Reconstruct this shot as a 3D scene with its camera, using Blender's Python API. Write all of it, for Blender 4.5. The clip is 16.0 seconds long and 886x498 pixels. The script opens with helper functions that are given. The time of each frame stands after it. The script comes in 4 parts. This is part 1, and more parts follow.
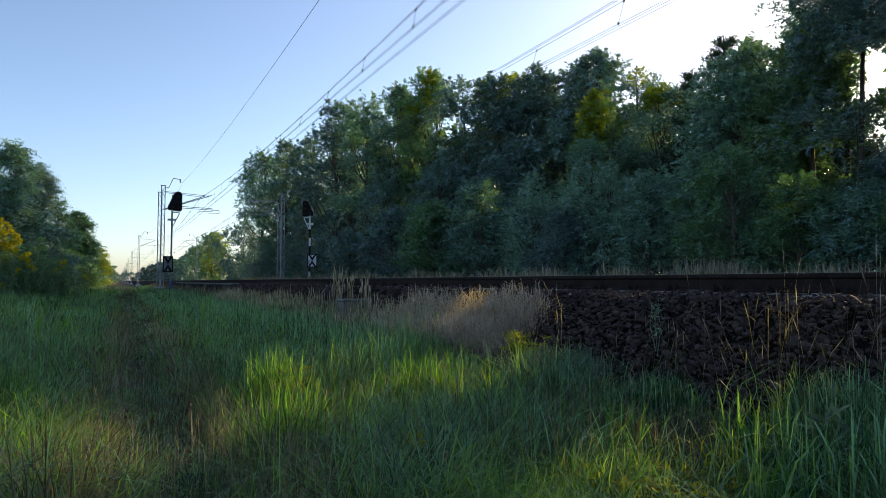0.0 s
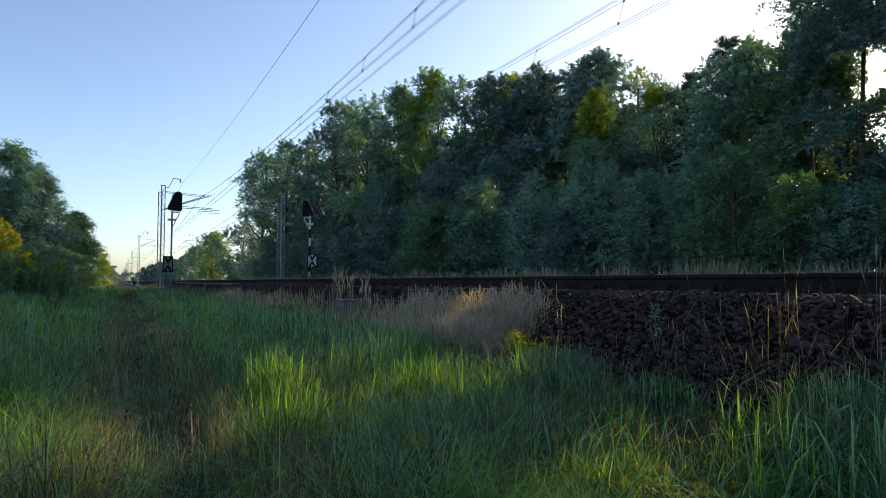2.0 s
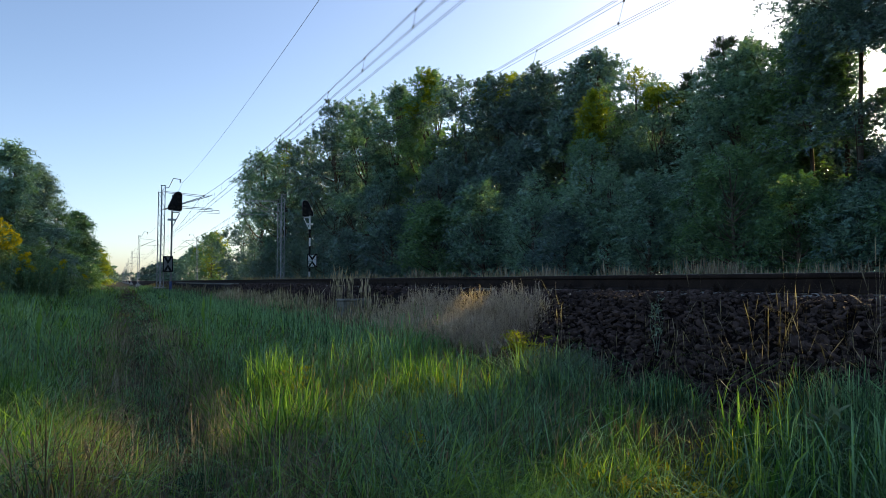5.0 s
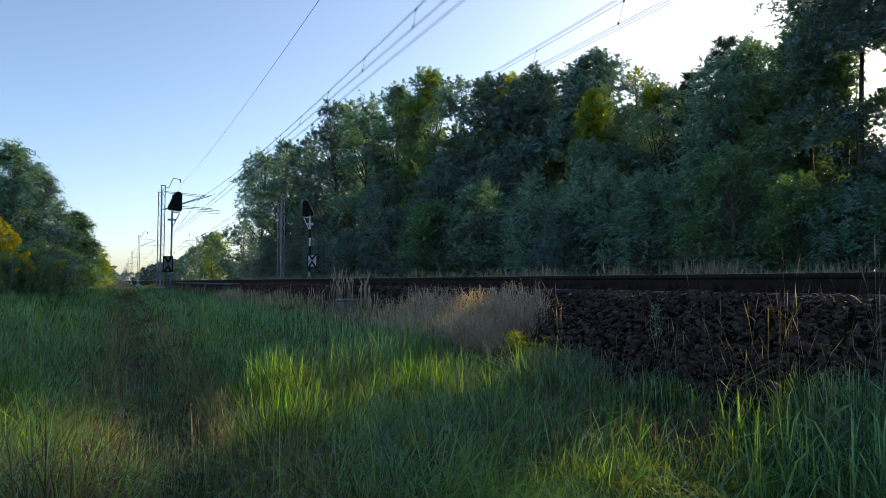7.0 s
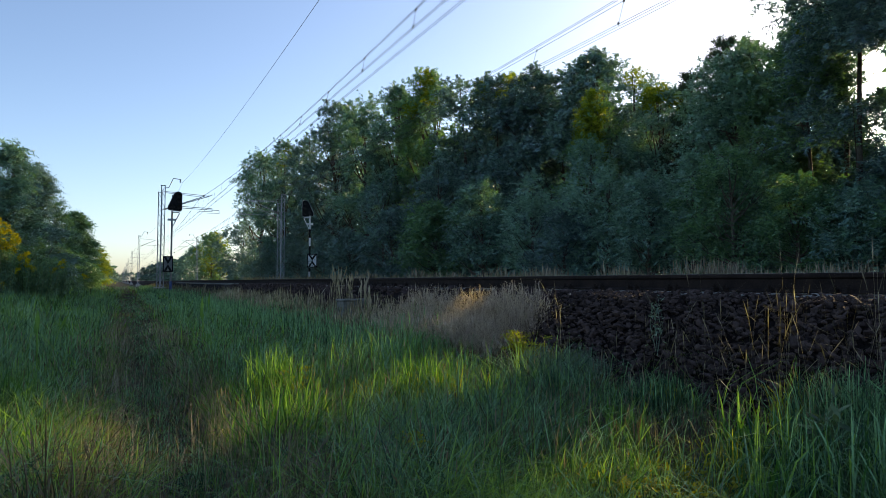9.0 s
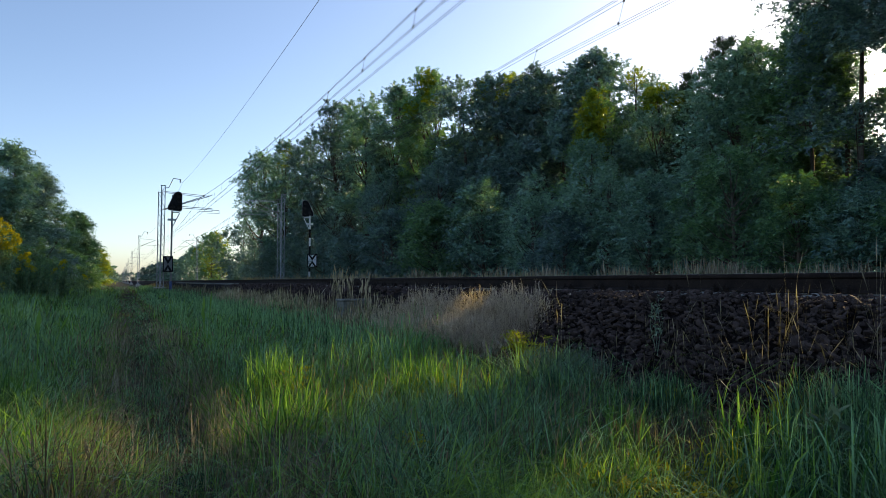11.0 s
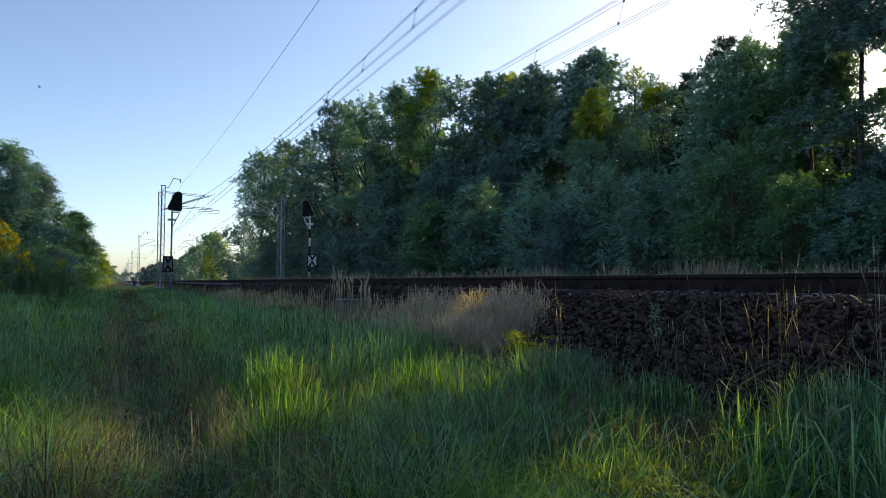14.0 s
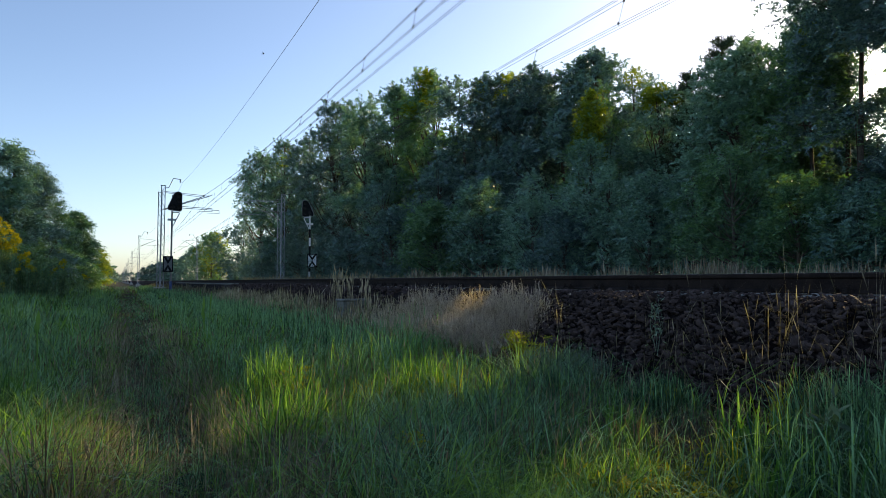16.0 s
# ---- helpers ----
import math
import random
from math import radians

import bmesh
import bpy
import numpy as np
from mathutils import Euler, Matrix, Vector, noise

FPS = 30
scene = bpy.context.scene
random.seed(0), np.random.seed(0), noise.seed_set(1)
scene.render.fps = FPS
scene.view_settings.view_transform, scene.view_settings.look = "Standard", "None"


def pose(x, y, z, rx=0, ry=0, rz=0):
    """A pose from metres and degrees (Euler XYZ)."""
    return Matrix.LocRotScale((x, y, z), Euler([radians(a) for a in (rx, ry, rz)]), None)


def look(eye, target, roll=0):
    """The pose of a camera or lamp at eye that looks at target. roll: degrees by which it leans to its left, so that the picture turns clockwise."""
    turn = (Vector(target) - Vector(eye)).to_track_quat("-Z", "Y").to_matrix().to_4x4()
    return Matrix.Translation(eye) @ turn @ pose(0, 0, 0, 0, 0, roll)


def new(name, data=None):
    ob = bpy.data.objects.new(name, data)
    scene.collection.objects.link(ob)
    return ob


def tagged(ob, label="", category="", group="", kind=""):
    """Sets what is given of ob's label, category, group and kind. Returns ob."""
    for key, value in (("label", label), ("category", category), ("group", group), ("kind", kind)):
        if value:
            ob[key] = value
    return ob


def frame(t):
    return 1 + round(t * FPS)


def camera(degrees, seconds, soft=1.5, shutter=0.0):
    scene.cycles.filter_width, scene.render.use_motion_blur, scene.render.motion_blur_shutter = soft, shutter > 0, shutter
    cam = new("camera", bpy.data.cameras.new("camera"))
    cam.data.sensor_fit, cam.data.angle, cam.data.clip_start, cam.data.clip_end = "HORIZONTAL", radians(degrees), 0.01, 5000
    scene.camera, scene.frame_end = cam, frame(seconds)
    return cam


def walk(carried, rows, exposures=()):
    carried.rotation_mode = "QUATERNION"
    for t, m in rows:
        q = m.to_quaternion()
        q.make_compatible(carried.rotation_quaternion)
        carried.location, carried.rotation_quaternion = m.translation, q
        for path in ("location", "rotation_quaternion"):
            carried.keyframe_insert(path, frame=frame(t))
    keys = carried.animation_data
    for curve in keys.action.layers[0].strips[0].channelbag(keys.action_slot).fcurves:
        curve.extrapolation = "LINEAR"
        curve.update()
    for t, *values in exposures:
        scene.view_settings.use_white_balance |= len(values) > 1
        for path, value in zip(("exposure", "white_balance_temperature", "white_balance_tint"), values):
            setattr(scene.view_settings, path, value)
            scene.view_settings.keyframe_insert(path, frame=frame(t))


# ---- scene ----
cam = camera(68, 16.0, soft=0.7)
YAW, PITCH, EYE = radians(26.3), radians(2.81), Vector((0.0, 0.0, 1.0))
AIM = Vector((math.sin(YAW) * math.cos(PITCH), math.cos(YAW) * math.cos(PITCH), math.sin(PITCH)))
walk(cam, [(0.0, look(EYE, EYE + AIM)), (16.0, look(EYE, EYE + AIM))], exposures=[(0.0, 0.81, 6680, 12), (16.0, 0.81, 6680, 12)])

# ---- light: a low evening sun behind the wood, clear sky ----
SUN_AZ, SUN_EL = radians(71), radians(18)
SUN_DIR = Vector((math.sin(SUN_AZ) * math.cos(SUN_EL), math.cos(SUN_AZ) * math.cos(SUN_EL), math.sin(SUN_EL)))
world = bpy.data.worlds.new("evening_sky")
scene.world = world
world.use_nodes = True
sky = world.node_tree.nodes.new("ShaderNodeTexSky")
sky.sky_type, sky.sun_disc = "NISHITA", False
sky.sun_elevation, sky.sun_rotation = SUN_EL, SUN_AZ
sky.air_density, sky.dust_density, sky.ozone_density = 0.8, 1.15, 2.1
world.node_tree.nodes["Background"].inputs[1].default_value = 0.148
world.node_tree.links.new(sky.outputs[0], world.node_tree.nodes["Background"].inputs[0])
sun = new("sun", bpy.data.lights.new("sun", "SUN"))
sun.data.energy, sun.data.angle, sun.data.color = 4.0, radians(0.5), (1.0, 0.77, 0.40)
sun.matrix_world = look(SUN_DIR * 100, (0, 0, 0))


# ---- materials ----
def material(name, low, high, rough=0.85, scale=6.0, bump=0.3, metal=0.0, island=False, thin=0.0, detail=6.0, spec=0.5, fine=8.0, spread=(0.85, 1.65)):
    """Two colours mixed by noise at two scales and, where asked, piece by piece; thin lets light through."""
    m = bpy.data.materials.new(name)
    m.use_nodes = True
    nt = m.node_tree
    n, l = nt.nodes, nt.links
    b = n["Principled BSDF"]
    b.inputs["Roughness"].default_value, b.inputs["Metallic"].default_value = rough, metal
    b.inputs["Specular IOR Level"].default_value = spec
    co = n.new("ShaderNodeTexCoord")
    a = n.new("ShaderNodeTexNoise")
    a.inputs["Scale"].default_value, a.inputs["Detail"].default_value = scale, detail
    l.new(co.outputs["Object"], a.inputs["Vector"])
    f = n.new("ShaderNodeTexNoise")
    f.inputs["Scale"].default_value, f.inputs["Detail"].default_value = scale * fine, 3.0
    l.new(co.outputs["Object"], f.inputs["Vector"])
    s = n.new("ShaderNodeMath")
    s.operation = "MULTIPLY_ADD"
    l.new(f.outputs[0], s.inputs[0])
    s.inputs[1].default_value = 0.5
    l.new(a.outputs[0], s.inputs[2])
    last = s
    if island:
        g = n.new("ShaderNodeNewGeometry")
        o = n.new("ShaderNodeObjectInfo")
        k = n.new("ShaderNodeMath")
        k.operation = "MULTIPLY_ADD"
        l.new(g.outputs["Random Per Island"], k.inputs[0])
        k.inputs[1].default_value = 0.7
        l.new(s.outputs[0], k.inputs[2])
        k2 = n.new("ShaderNodeMath")
        k2.operation = "MULTIPLY_ADD"
        l.new(o.outputs["Random"], k2.inputs[0])
        k2.inputs[1].default_value = 0.3
        l.new(k.outputs[0], k2.inputs[2])
        last = k2
    r = n.new("ShaderNodeMapRange")
    r.inputs["From Min"].default_value, r.inputs["From Max"].default_value = (0.55, 1.0) if not island else spread
    l.new(last.outputs[0], r.inputs["Value"])
    mix = n.new("ShaderNodeMix")
    mix.data_type = "RGBA"
    mix.inputs["A"].default_value, mix.inputs["B"].default_value = (*low, 1), (*high, 1)
    l.new(r.outputs[0], mix.inputs["Factor"])
    l.new(mix.outputs["Result"], b.inputs["Base Color"])
    if bump:
        bp = n.new("ShaderNodeBump")
        bp.inputs["Strength"].default_value, bp.inputs["Distance"].default_value = bump, 0.02
        l.new(s.outputs[0], bp.inputs["Height"])
        l.new(bp.outputs[0], b.inputs["Normal"])
    if thin:
        t = n.new("ShaderNodeBsdfTranslucent")
        warm = n.new("ShaderNodeMix")
        warm.data_type, warm.blend_type = "RGBA", "MULTIPLY"
        warm.inputs["Factor"].default_value = 1.0
        warm.inputs["B"].default_value = (1.4, 1.5, 0.4, 1)
        l.new(mix.outputs["Result"], warm.inputs["A"])
        l.new(warm.outputs["Result"], t.inputs["Color"])
        ms = n.new("ShaderNodeMixShader")
        ms.inputs[0].default_value = thin
        l.new(b.outputs[0], ms.inputs[1])
        l.new(t.outputs[0], ms.inputs[2])
        l.new(ms.outputs[0], n["Material Output"].inputs["Surface"])
    return m


SOIL = material("soil_and_moss", (0.026, 0.027, 0.017), (0.085, 0.074, 0.052), 0.95, 1.2, 0.8, spec=0.05)
# bed blackened to stand for the shade in the gaps between stones
BED_SHADE = material("ballast_bed", (0.006, 0.005, 0.0045), (0.022, 0.016, 0.015), 0.95, 9.0, 1.0, spec=0.03)
STONE = material("crushed_stone", (0.012, 0.0085, 0.008), (0.085, 0.060, 0.054), 0.9, 20.0, 0.4, island=True, spec=0.08)
RUST = material("rusty_rail_steel", (0.012, 0.008, 0.007), (0.03, 0.02, 0.016), 0.85, 7.0, 0.3, 0.0, spec=0.15)
RAILHEAD = material("worn_rail_head", (0.22, 0.20, 0.19), (0.34, 0.31, 0.29), 0.38, 5.0, 0.05, 0.9)
CONCRETE = material("weathered_concrete", (0.24, 0.23, 0.21), (0.46, 0.44, 0.40), 0.9, 5.0, 0.4)
GALV = material("galvanised_steel", (0.24, 0.26, 0.28), (0.42, 0.44, 0.46), 0.6, 4.0, 0.1, 0.25)
WIRE = material("dull_copper_wire", (0.03, 0.03, 0.032), (0.06, 0.058, 0.055), 0.7, 3.0, 0.0, 0.0)
BLACK = material("black_enamel", (0.008, 0.008, 0.009), (0.02, 0.02, 0.021), 0.75, 6.0, 0.05, spec=0.15)
WHITE = material("white_enamel", (0.62, 0.63, 0.64), (0.82, 0.82, 0.80), 0.5, 5.0, 0.05)
# grey for the pole, and white enamel darkened as though backlit for the board
SHADE_GREY = material("shade_grey_enamel", (0.10, 0.105, 0.11), (0.22, 0.22, 0.21), 0.6, 5.0, 0.05)
OLD_CONCRETE = material("lichened_concrete", (0.09, 0.09, 0.08), (0.22, 0.215, 0.19), 0.95, 6.0, 0.5)
BLUE = material("blue_enamel", (0.03, 0.06, 0.16), (0.06, 0.10, 0.24), 0.5, 5.0, 0.05)
CLIP = material("rusty_clip", (0.012, 0.009, 0.008), (0.04, 0.028, 0.023), 0.8, 9.0, 0.2, spec=0.1)
LENS = material("dark_lens", (0.012, 0.012, 0.014), (0.03, 0.028, 0.028), 0.4, 5.0, 0.0, spec=0.25)
PORCELAIN = material("brown_porcelain", (0.06, 0.03, 0.02), (0.12, 0.06, 0.04), 0.3, 5.0, 0.0)
BARK = material("bark", (0.045, 0.036, 0.028), (0.13, 0.105, 0.08), 0.95, 4.0, 0.8)
LEAF_DEEP = material("deep_green_leaf", (0.042, 0.094, 0.112), (0.17, 0.285, 0.27), 0.4, 0.5, 0, island=True, thin=0.26, spec=0.6)
LEAF_GREY = material("grey_green_leaf", (0.058, 0.138, 0.128), (0.22, 0.37, 0.30), 0.4, 0.5, 0, island=True, thin=0.28, spec=0.6)
LEAF_FRESH = material("fresh_green_leaf", (0.046, 0.125, 0.080), (0.17, 0.30, 0.165), 0.42, 0.5, 0, island=True, thin=0.36, spec=0.6)
# yellow of sun shining through leaves, put into the base colour
LEAF_SUNLIT = material("sun_tinted_leaf", (0.10, 0.15, 0.02), (0.27, 0.31, 0.045), 0.6, 0.5, 0, island=True, thin=0.5, spec=0.3)
NEEDLE = material("pine_needle", (0.035, 0.06, 0.036), (0.08, 0.12, 0.06), 0.6, 0.5, 0, island=True, thin=0.15, spec=0.3)
GRASS = material("meadow_grass", (0.018, 0.058, 0.036), (0.215, 0.385, 0.215), 0.6, 0.35, 0, island=True, thin=0.28, spec=0.08, spread=(1.0, 1.55))
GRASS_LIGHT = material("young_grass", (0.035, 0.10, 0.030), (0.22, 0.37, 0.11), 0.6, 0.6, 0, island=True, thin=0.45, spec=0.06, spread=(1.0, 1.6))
GRASS_DRY = material("dry_grass", (0.17, 0.135, 0.11), (0.46, 0.39, 0.33), 0.8, 0.7, 0, island=True, thin=0.3, spec=0.05)
GRASS_PINK = material("pinkish_dry_grass", (0.19, 0.14, 0.13), (0.54, 0.43, 0.41), 0.8, 0.9, 0, island=True, thin=0.3, spec=0.05)
GRASS_TAN = material("half_dry_grass", (0.062, 0.055, 0.042), (0.25, 0.205, 0.16), 0.75, 0.6, 0, island=True, thin=0.28, spec=0.1, spread=(1.0, 1.6))
HERB = material("herb_leaf", (0.05, 0.09, 0.05), (0.18, 0.24, 0.13), 0.6, 3.0, 0, island=True, thin=0.35, spec=0.3)
# yellowed blades, with the gold of the sun patches mixed into their colour
GRASS_SUN_YELLOW = material("yellowed_sun_tinted_grass", (0.10, 0.12, 0.012), (0.36, 0.36, 0.04), 0.55, 0.8, 0, island=True, thin=0.5, spec=0.1)
MUGWORT = material("mugwort_leaf", (0.07, 0.11, 0.095), (0.20, 0.27, 0.23), 0.7, 3.0, 0, island=True, thin=0.3, spec=0.2)
BLOOM = material("yellow_bloom", (0.15, 0.16, 0.015), (0.34, 0.33, 0.035), 0.7, 3.0, 0, island=True, thin=0.4, spec=0.2)
PLUME = material("goldenrod_bloom", (0.27, 0.25, 0.015), (0.50, 0.44, 0.03), 0.7, 3.0, 0, island=True, thin=0.4, spec=0.1)
FEATHER = material("dark_feather", (0.02, 0.02, 0.022), (0.05, 0.05, 0.055), 0.8, 20.0, 0)


# ---- builders ----
def raw_mesh(name, verts, faces, mat):
    """A mesh from arrays: vertices (n, 3) and faces (m, k)."""
    verts, faces = np.asarray(verts, np.float32), np.asarray(faces, np.int32)
    me = bpy.data.meshes.new(name)
    me.vertices.add(len(verts))
    me.vertices.foreach_set("co", verts.ravel())
    me.loops.add(faces.size)
    me.loops.foreach_set("vertex_index", faces.ravel())
    me.polygons.add(len(faces))
    me.polygons.foreach_set("loop_start", np.arange(0, faces.size, faces.shape[1], dtype=np.int32))
    me.update(calc_edges=True)
    me.materials.append(mat)
    if mat is STONE:
        me.polygons.foreach_set("use_smooth", np.zeros(len(me.polygons), bool))
    return me


def part(name, bm, mat, parent=None, label=""):
    me = bpy.data.meshes.new(name)
    bm.to_mesh(me)
    bm.free()
    me.materials.append(mat)
    return child(name, me, parent, label)


def child(name, me, parent=None, label=""):
    ob = new(name, me)
    ob.parent = parent
    return tagged(ob, label)


def box(bm, lo, hi, bevel=0.0):
    m = Matrix.Translation((Vector(lo) + Vector(hi)) / 2) @ Matrix.Diagonal((*(Vector(hi) - Vector(lo)), 1))
    r = bmesh.ops.create_cube(bm, size=1, matrix=m)
    if bevel:
        edges = list({e for v in r["verts"] for e in v.link_edges})
        bmesh.ops.bevel(bm, geom=edges, offset=bevel, segments=1, affect="EDGES")
    return bm


def rod(bm, a, b, r, r2=None, sides=8):
    a, b = Vector(a), Vector(b)
    m = Matrix.Translation((a + b) / 2) @ (b - a).to_track_quat("Z", "Y").to_matrix().to_4x4()
    bmesh.ops.create_cone(bm, cap_ends=True, segments=sides, radius1=r, radius2=r if r2 is None else r2, depth=(b - a).length, matrix=m)
    return bm


def slab(bm, outline, y0, y1):
    """An outline in x and z, extruded along y."""
    v0 = [bm.verts.new((x, y0, z)) for x, z in outline]
    v1 = [bm.verts.new((x, y1, z)) for x, z in outline]
    n = len(outline)
    bm.faces.new(v0)
    bm.faces.new(v1[::-1])
    for i in range(n):
        bm.faces.new((v0[(i + 1) % n], v0[i], v1[i], v1[(i + 1) % n]))
    bmesh.ops.recalc_face_normals(bm, faces=bm.faces)
    return bm


def tubes(paths, sides=5):
    """Tapered tubes: a list of (points, radii). Returns vertices and quads."""
    V, F, base = [], [], 0
    ang = np.linspace(0, 2 * np.pi, sides, endpoint=False)
    for pts, rad in paths:
        pts = np.asarray(pts, float)
        d = np.gradient(pts, axis=0)
        d /= np.linalg.norm(d, axis=1)[:, None] + 1e-9
        ref = np.where(np.abs(d[:, 2:3]) > 0.9, np.array([[1.0, 0, 0]]), np.array([[0, 0, 1.0]]))
        u = np.cross(d, ref)
        u /= np.linalg.norm(u, axis=1)[:, None]
        w = np.cross(d, u)
        ring = pts[:, None] + np.asarray(rad)[:, None, None] * (np.cos(ang)[None, :, None] * u[:, None] + np.sin(ang)[None, :, None] * w[:, None])
        V.append(ring.reshape(-1, 3))
        for i in range(len(pts) - 1):
            for j in range(sides):
                k = (j + 1) % sides
                F.append((base + i * sides + j, base + i * sides + k, base + (i + 1) * sides + k, base + (i + 1) * sides + j))
        base += len(pts) * sides
    return np.concatenate(V), np.array(F)


def ground_z(x, y):
    """The lie of the land across the line: meadow, bank under the tracks, verge of the wood."""
    x, y = np.asarray(x, float), np.asarray(y, float)
    z = np.interp(x, [-400, -60, -9, -5, -1.0, -0.35, 0.15, 0.55, 1.2, 2.6, 3.5, 5.0, 13.0, 14.5, 17.0, 60, 400], [0.3, 0.4, 0.45, 0.3, 0.02, 0.0, -0.07, -0.02, 0.02, 0.02, 0.2, 0.3, 0.35, 0.5, 0.6, 0.7, 0.7])
    return z + 0.05 * np.sin(0.9 * x + 1.3) * np.sin(0.7 * y + 0.4) + 0.025 * np.sin(2.7 * x) * np.sin(2.1 * y + 1.0)


def bed_z(x):
    """Top of the ballast across the line."""
    return np.interp(x, [3.2, 3.45, 4.42, 4.7, 7.6, 8.05, 8.5, 11.4, 11.7, 12.9], [0.1, 0.2, 0.835, 0.858, 0.858, 0.80, 0.858, 0.858, 0.835, 0.2])


# ---- ground and ballast ----
def build_ground():
    xs = np.concatenate([[-2500, -900, -400, -150, -60, -30, -18], np.arange(-12, 16.1, 0.25), [18, 22, 30, 60, 150, 400, 900, 2500]])
    ys = np.concatenate([[-2500, -600, -150, -40, -15, -6], np.arange(-3, 20.1, 0.25), np.arange(21, 60, 1.5), [65, 75, 90, 120, 170, 260, 400, 700, 1200, 2500]])
    X, Y = np.meshgrid(xs, ys)
    V = np.stack([X, Y, ground_z(X, Y)], -1).reshape(-1, 3)
    n, k = len(xs), len(ys)
    i = (np.arange(k - 1)[:, None] * n + np.arange(n - 1)[None]).ravel()
    me = raw_mesh("ground", V, np.stack([i, i + 1, i + n + 1, i + n], 1), SOIL)
    me.polygons.foreach_set("use_smooth", np.ones(len(me.polygons), bool))
    tagged(new("ground", me), "mossy soil of a railway meadow under grass", "ground", kind="structure")


def build_ballast():
    xs = np.concatenate([np.arange(3.2, 5.6, 0.1), np.arange(5.6, 12.95, 0.35), [12.9]])
    ys = np.concatenate([np.arange(-12, 24, 0.15), np.arange(24, 60, 1.0), np.arange(60, 900, 30)])
    rng = np.random.default_rng(4)
    X, Y = np.meshgrid(xs, ys)
    Z = bed_z(X) + rng.normal(0, 0.008, X.shape) - 0.035
    n, k = len(xs), len(ys)
    i = (np.arange(k - 1)[:, None] * n + np.arange(n - 1)[None]).ravel()
    me = raw_mesh("ballast_bed", np.stack([X, Y, Z], -1).reshape(-1, 3), np.stack([i, i + 1, i + n + 1, i + n], 1), BED_SHADE)
    return tagged(new("ballast_bed", me), "reddish grey crushed stone ballast on a shade-dark bed carrying two tracks", "ballast", kind="structure")


ICO = bmesh.new()
bmesh.ops.create_icosphere(ICO, subdivisions=1, radius=1)
ICO_V = np.array([v.co[:] for v in ICO.verts])
ICO_F = np.array([[v.index for v in f.verts] for f in ICO.faces])
ICO.free()


def stone_shape(rng, n):
    """n angular stones round the origin, one metre across at most."""
    v = np.repeat(ICO_V[None], n, 0) * (1 + rng.uniform(-0.42, 0.25, (n, len(ICO_V), 1)))
    v *= rng.uniform((0.9, 0.6, 0.36), (1.3, 1.0, 0.66), (n, 3))[:, None]
    q = rng.normal(size=(n, 4)) * np.array([1, 0.28, 0.28, 1])
    q /= np.linalg.norm(q, axis=1)[:, None]
    w, x, y, z = q.T
    R = np.stack([np.stack([1 - 2 * (y * y + z * z), 2 * (x * y - z * w), 2 * (x * z + y * w)], -1), np.stack([2 * (x * y + z * w), 1 - 2 * (x * x + z * z), 2 * (y * z - x * w)], -1), np.stack([2 * (x * z - y * w), 2 * (y * z + x * w), 1 - 2 * (x * x + y * y)], -1)], 1)
    return np.einsum("nij,nkj->nki", R, v)


def build_stones(bed):
    rng = np.random.default_rng(8)

    def spots(y0, y1, per, x0=3.15, x1=5.3):
        n = int((x1 - x0) * (y1 - y0) * per)
        x, y = rng.uniform(x0, x1, n), rng.uniform(y0, y1, n)
        toe = 3.42 + 0.16 * np.sin(1.9 * y) + 0.10 * np.sin(4.3 * y + 1)
        keep = x > toe - rng.exponential(0.07, n)
        x, y = x[keep], y[keep]
        return np.stack([x, y, np.maximum(bed_z(x) - 0.004, ground_z(x, y)) + rng.normal(0, 0.016, len(x))], 1)

    near = spots(1.2, 8.0, 900)
    far = spots(8.5, 30, 80)
    mid = spots(0.8, 9.5, 40, 5.5, 6.8)
    size = np.concatenate([rng.lognormal(-3.66, 0.3, len(near)), rng.lognormal(-2.95, 0.25, len(far)), rng.lognormal(-3.2, 0.25, len(mid))])
    size = np.clip(size, 0.016, 0.075)
    at = np.concatenate([near, far, mid])
    # the stones picked apart one by one lie on the stretch of slope beside the verge
    single = np.flatnonzero((at[:, 1] > 3.1) & (at[:, 1] < 5.6) & (at[:, 0] > 3.7) & (at[:, 0] < 4.5) & (size > 0.027))[:300]
    rest = np.setdiff1d(np.arange(len(at)), single)
    v = stone_shape(rng, len(rest)) * size[rest][:, None, None] + at[rest][:, None]
    f = ICO_F[None] + (np.arange(len(rest)) * len(ICO_V))[:, None, None]
    tagged(child("ballast_stones", raw_mesh("ballast_stones", v.reshape(-1, 3), f.reshape(-1, 3), STONE), bed), kind="stuff")
    shapes = [raw_mesh("stone", s, ICO_F, STONE) for s in stone_shape(rng, 12)]
    for k, i in enumerate(single):
        ob = child("stone", shapes[k % 12], bed)
        ob.matrix_basis = Matrix.LocRotScale(at[i], Euler(rng.uniform(-1, 1, 3) * np.array([0.35, 0.35, 3.1])), Vector((size[i],) * 3))


# ---- track ----
RAIL = [(-0.075, 0), (0.075, 0), (0.075, 0.012), (0.012, 0.032), (0.010, 0.12), (0.034, 0.135), (0.036, 0.160), (0.028, 0.172), (-0.028, 0.172), (-0.036, 0.160), (-0.034, 0.135), (-0.010, 0.12), (-0.012, 0.032), (-0.075, 0.012)]
TRACKS = (6.1, 10.0)


def build_track(cx, label):
    track = tagged(new("railway_track"), label, "railway track", "tracks of the line")
    track.location = (cx, 0, 0.898)
    for side in (-0.7535, 0.7535):
        ra = part("rail", slab(bmesh.new(), [(side + x, z) for x, z in RAIL], -30, 900), RUST, track, "rust-brown flat-bottomed steel rail")
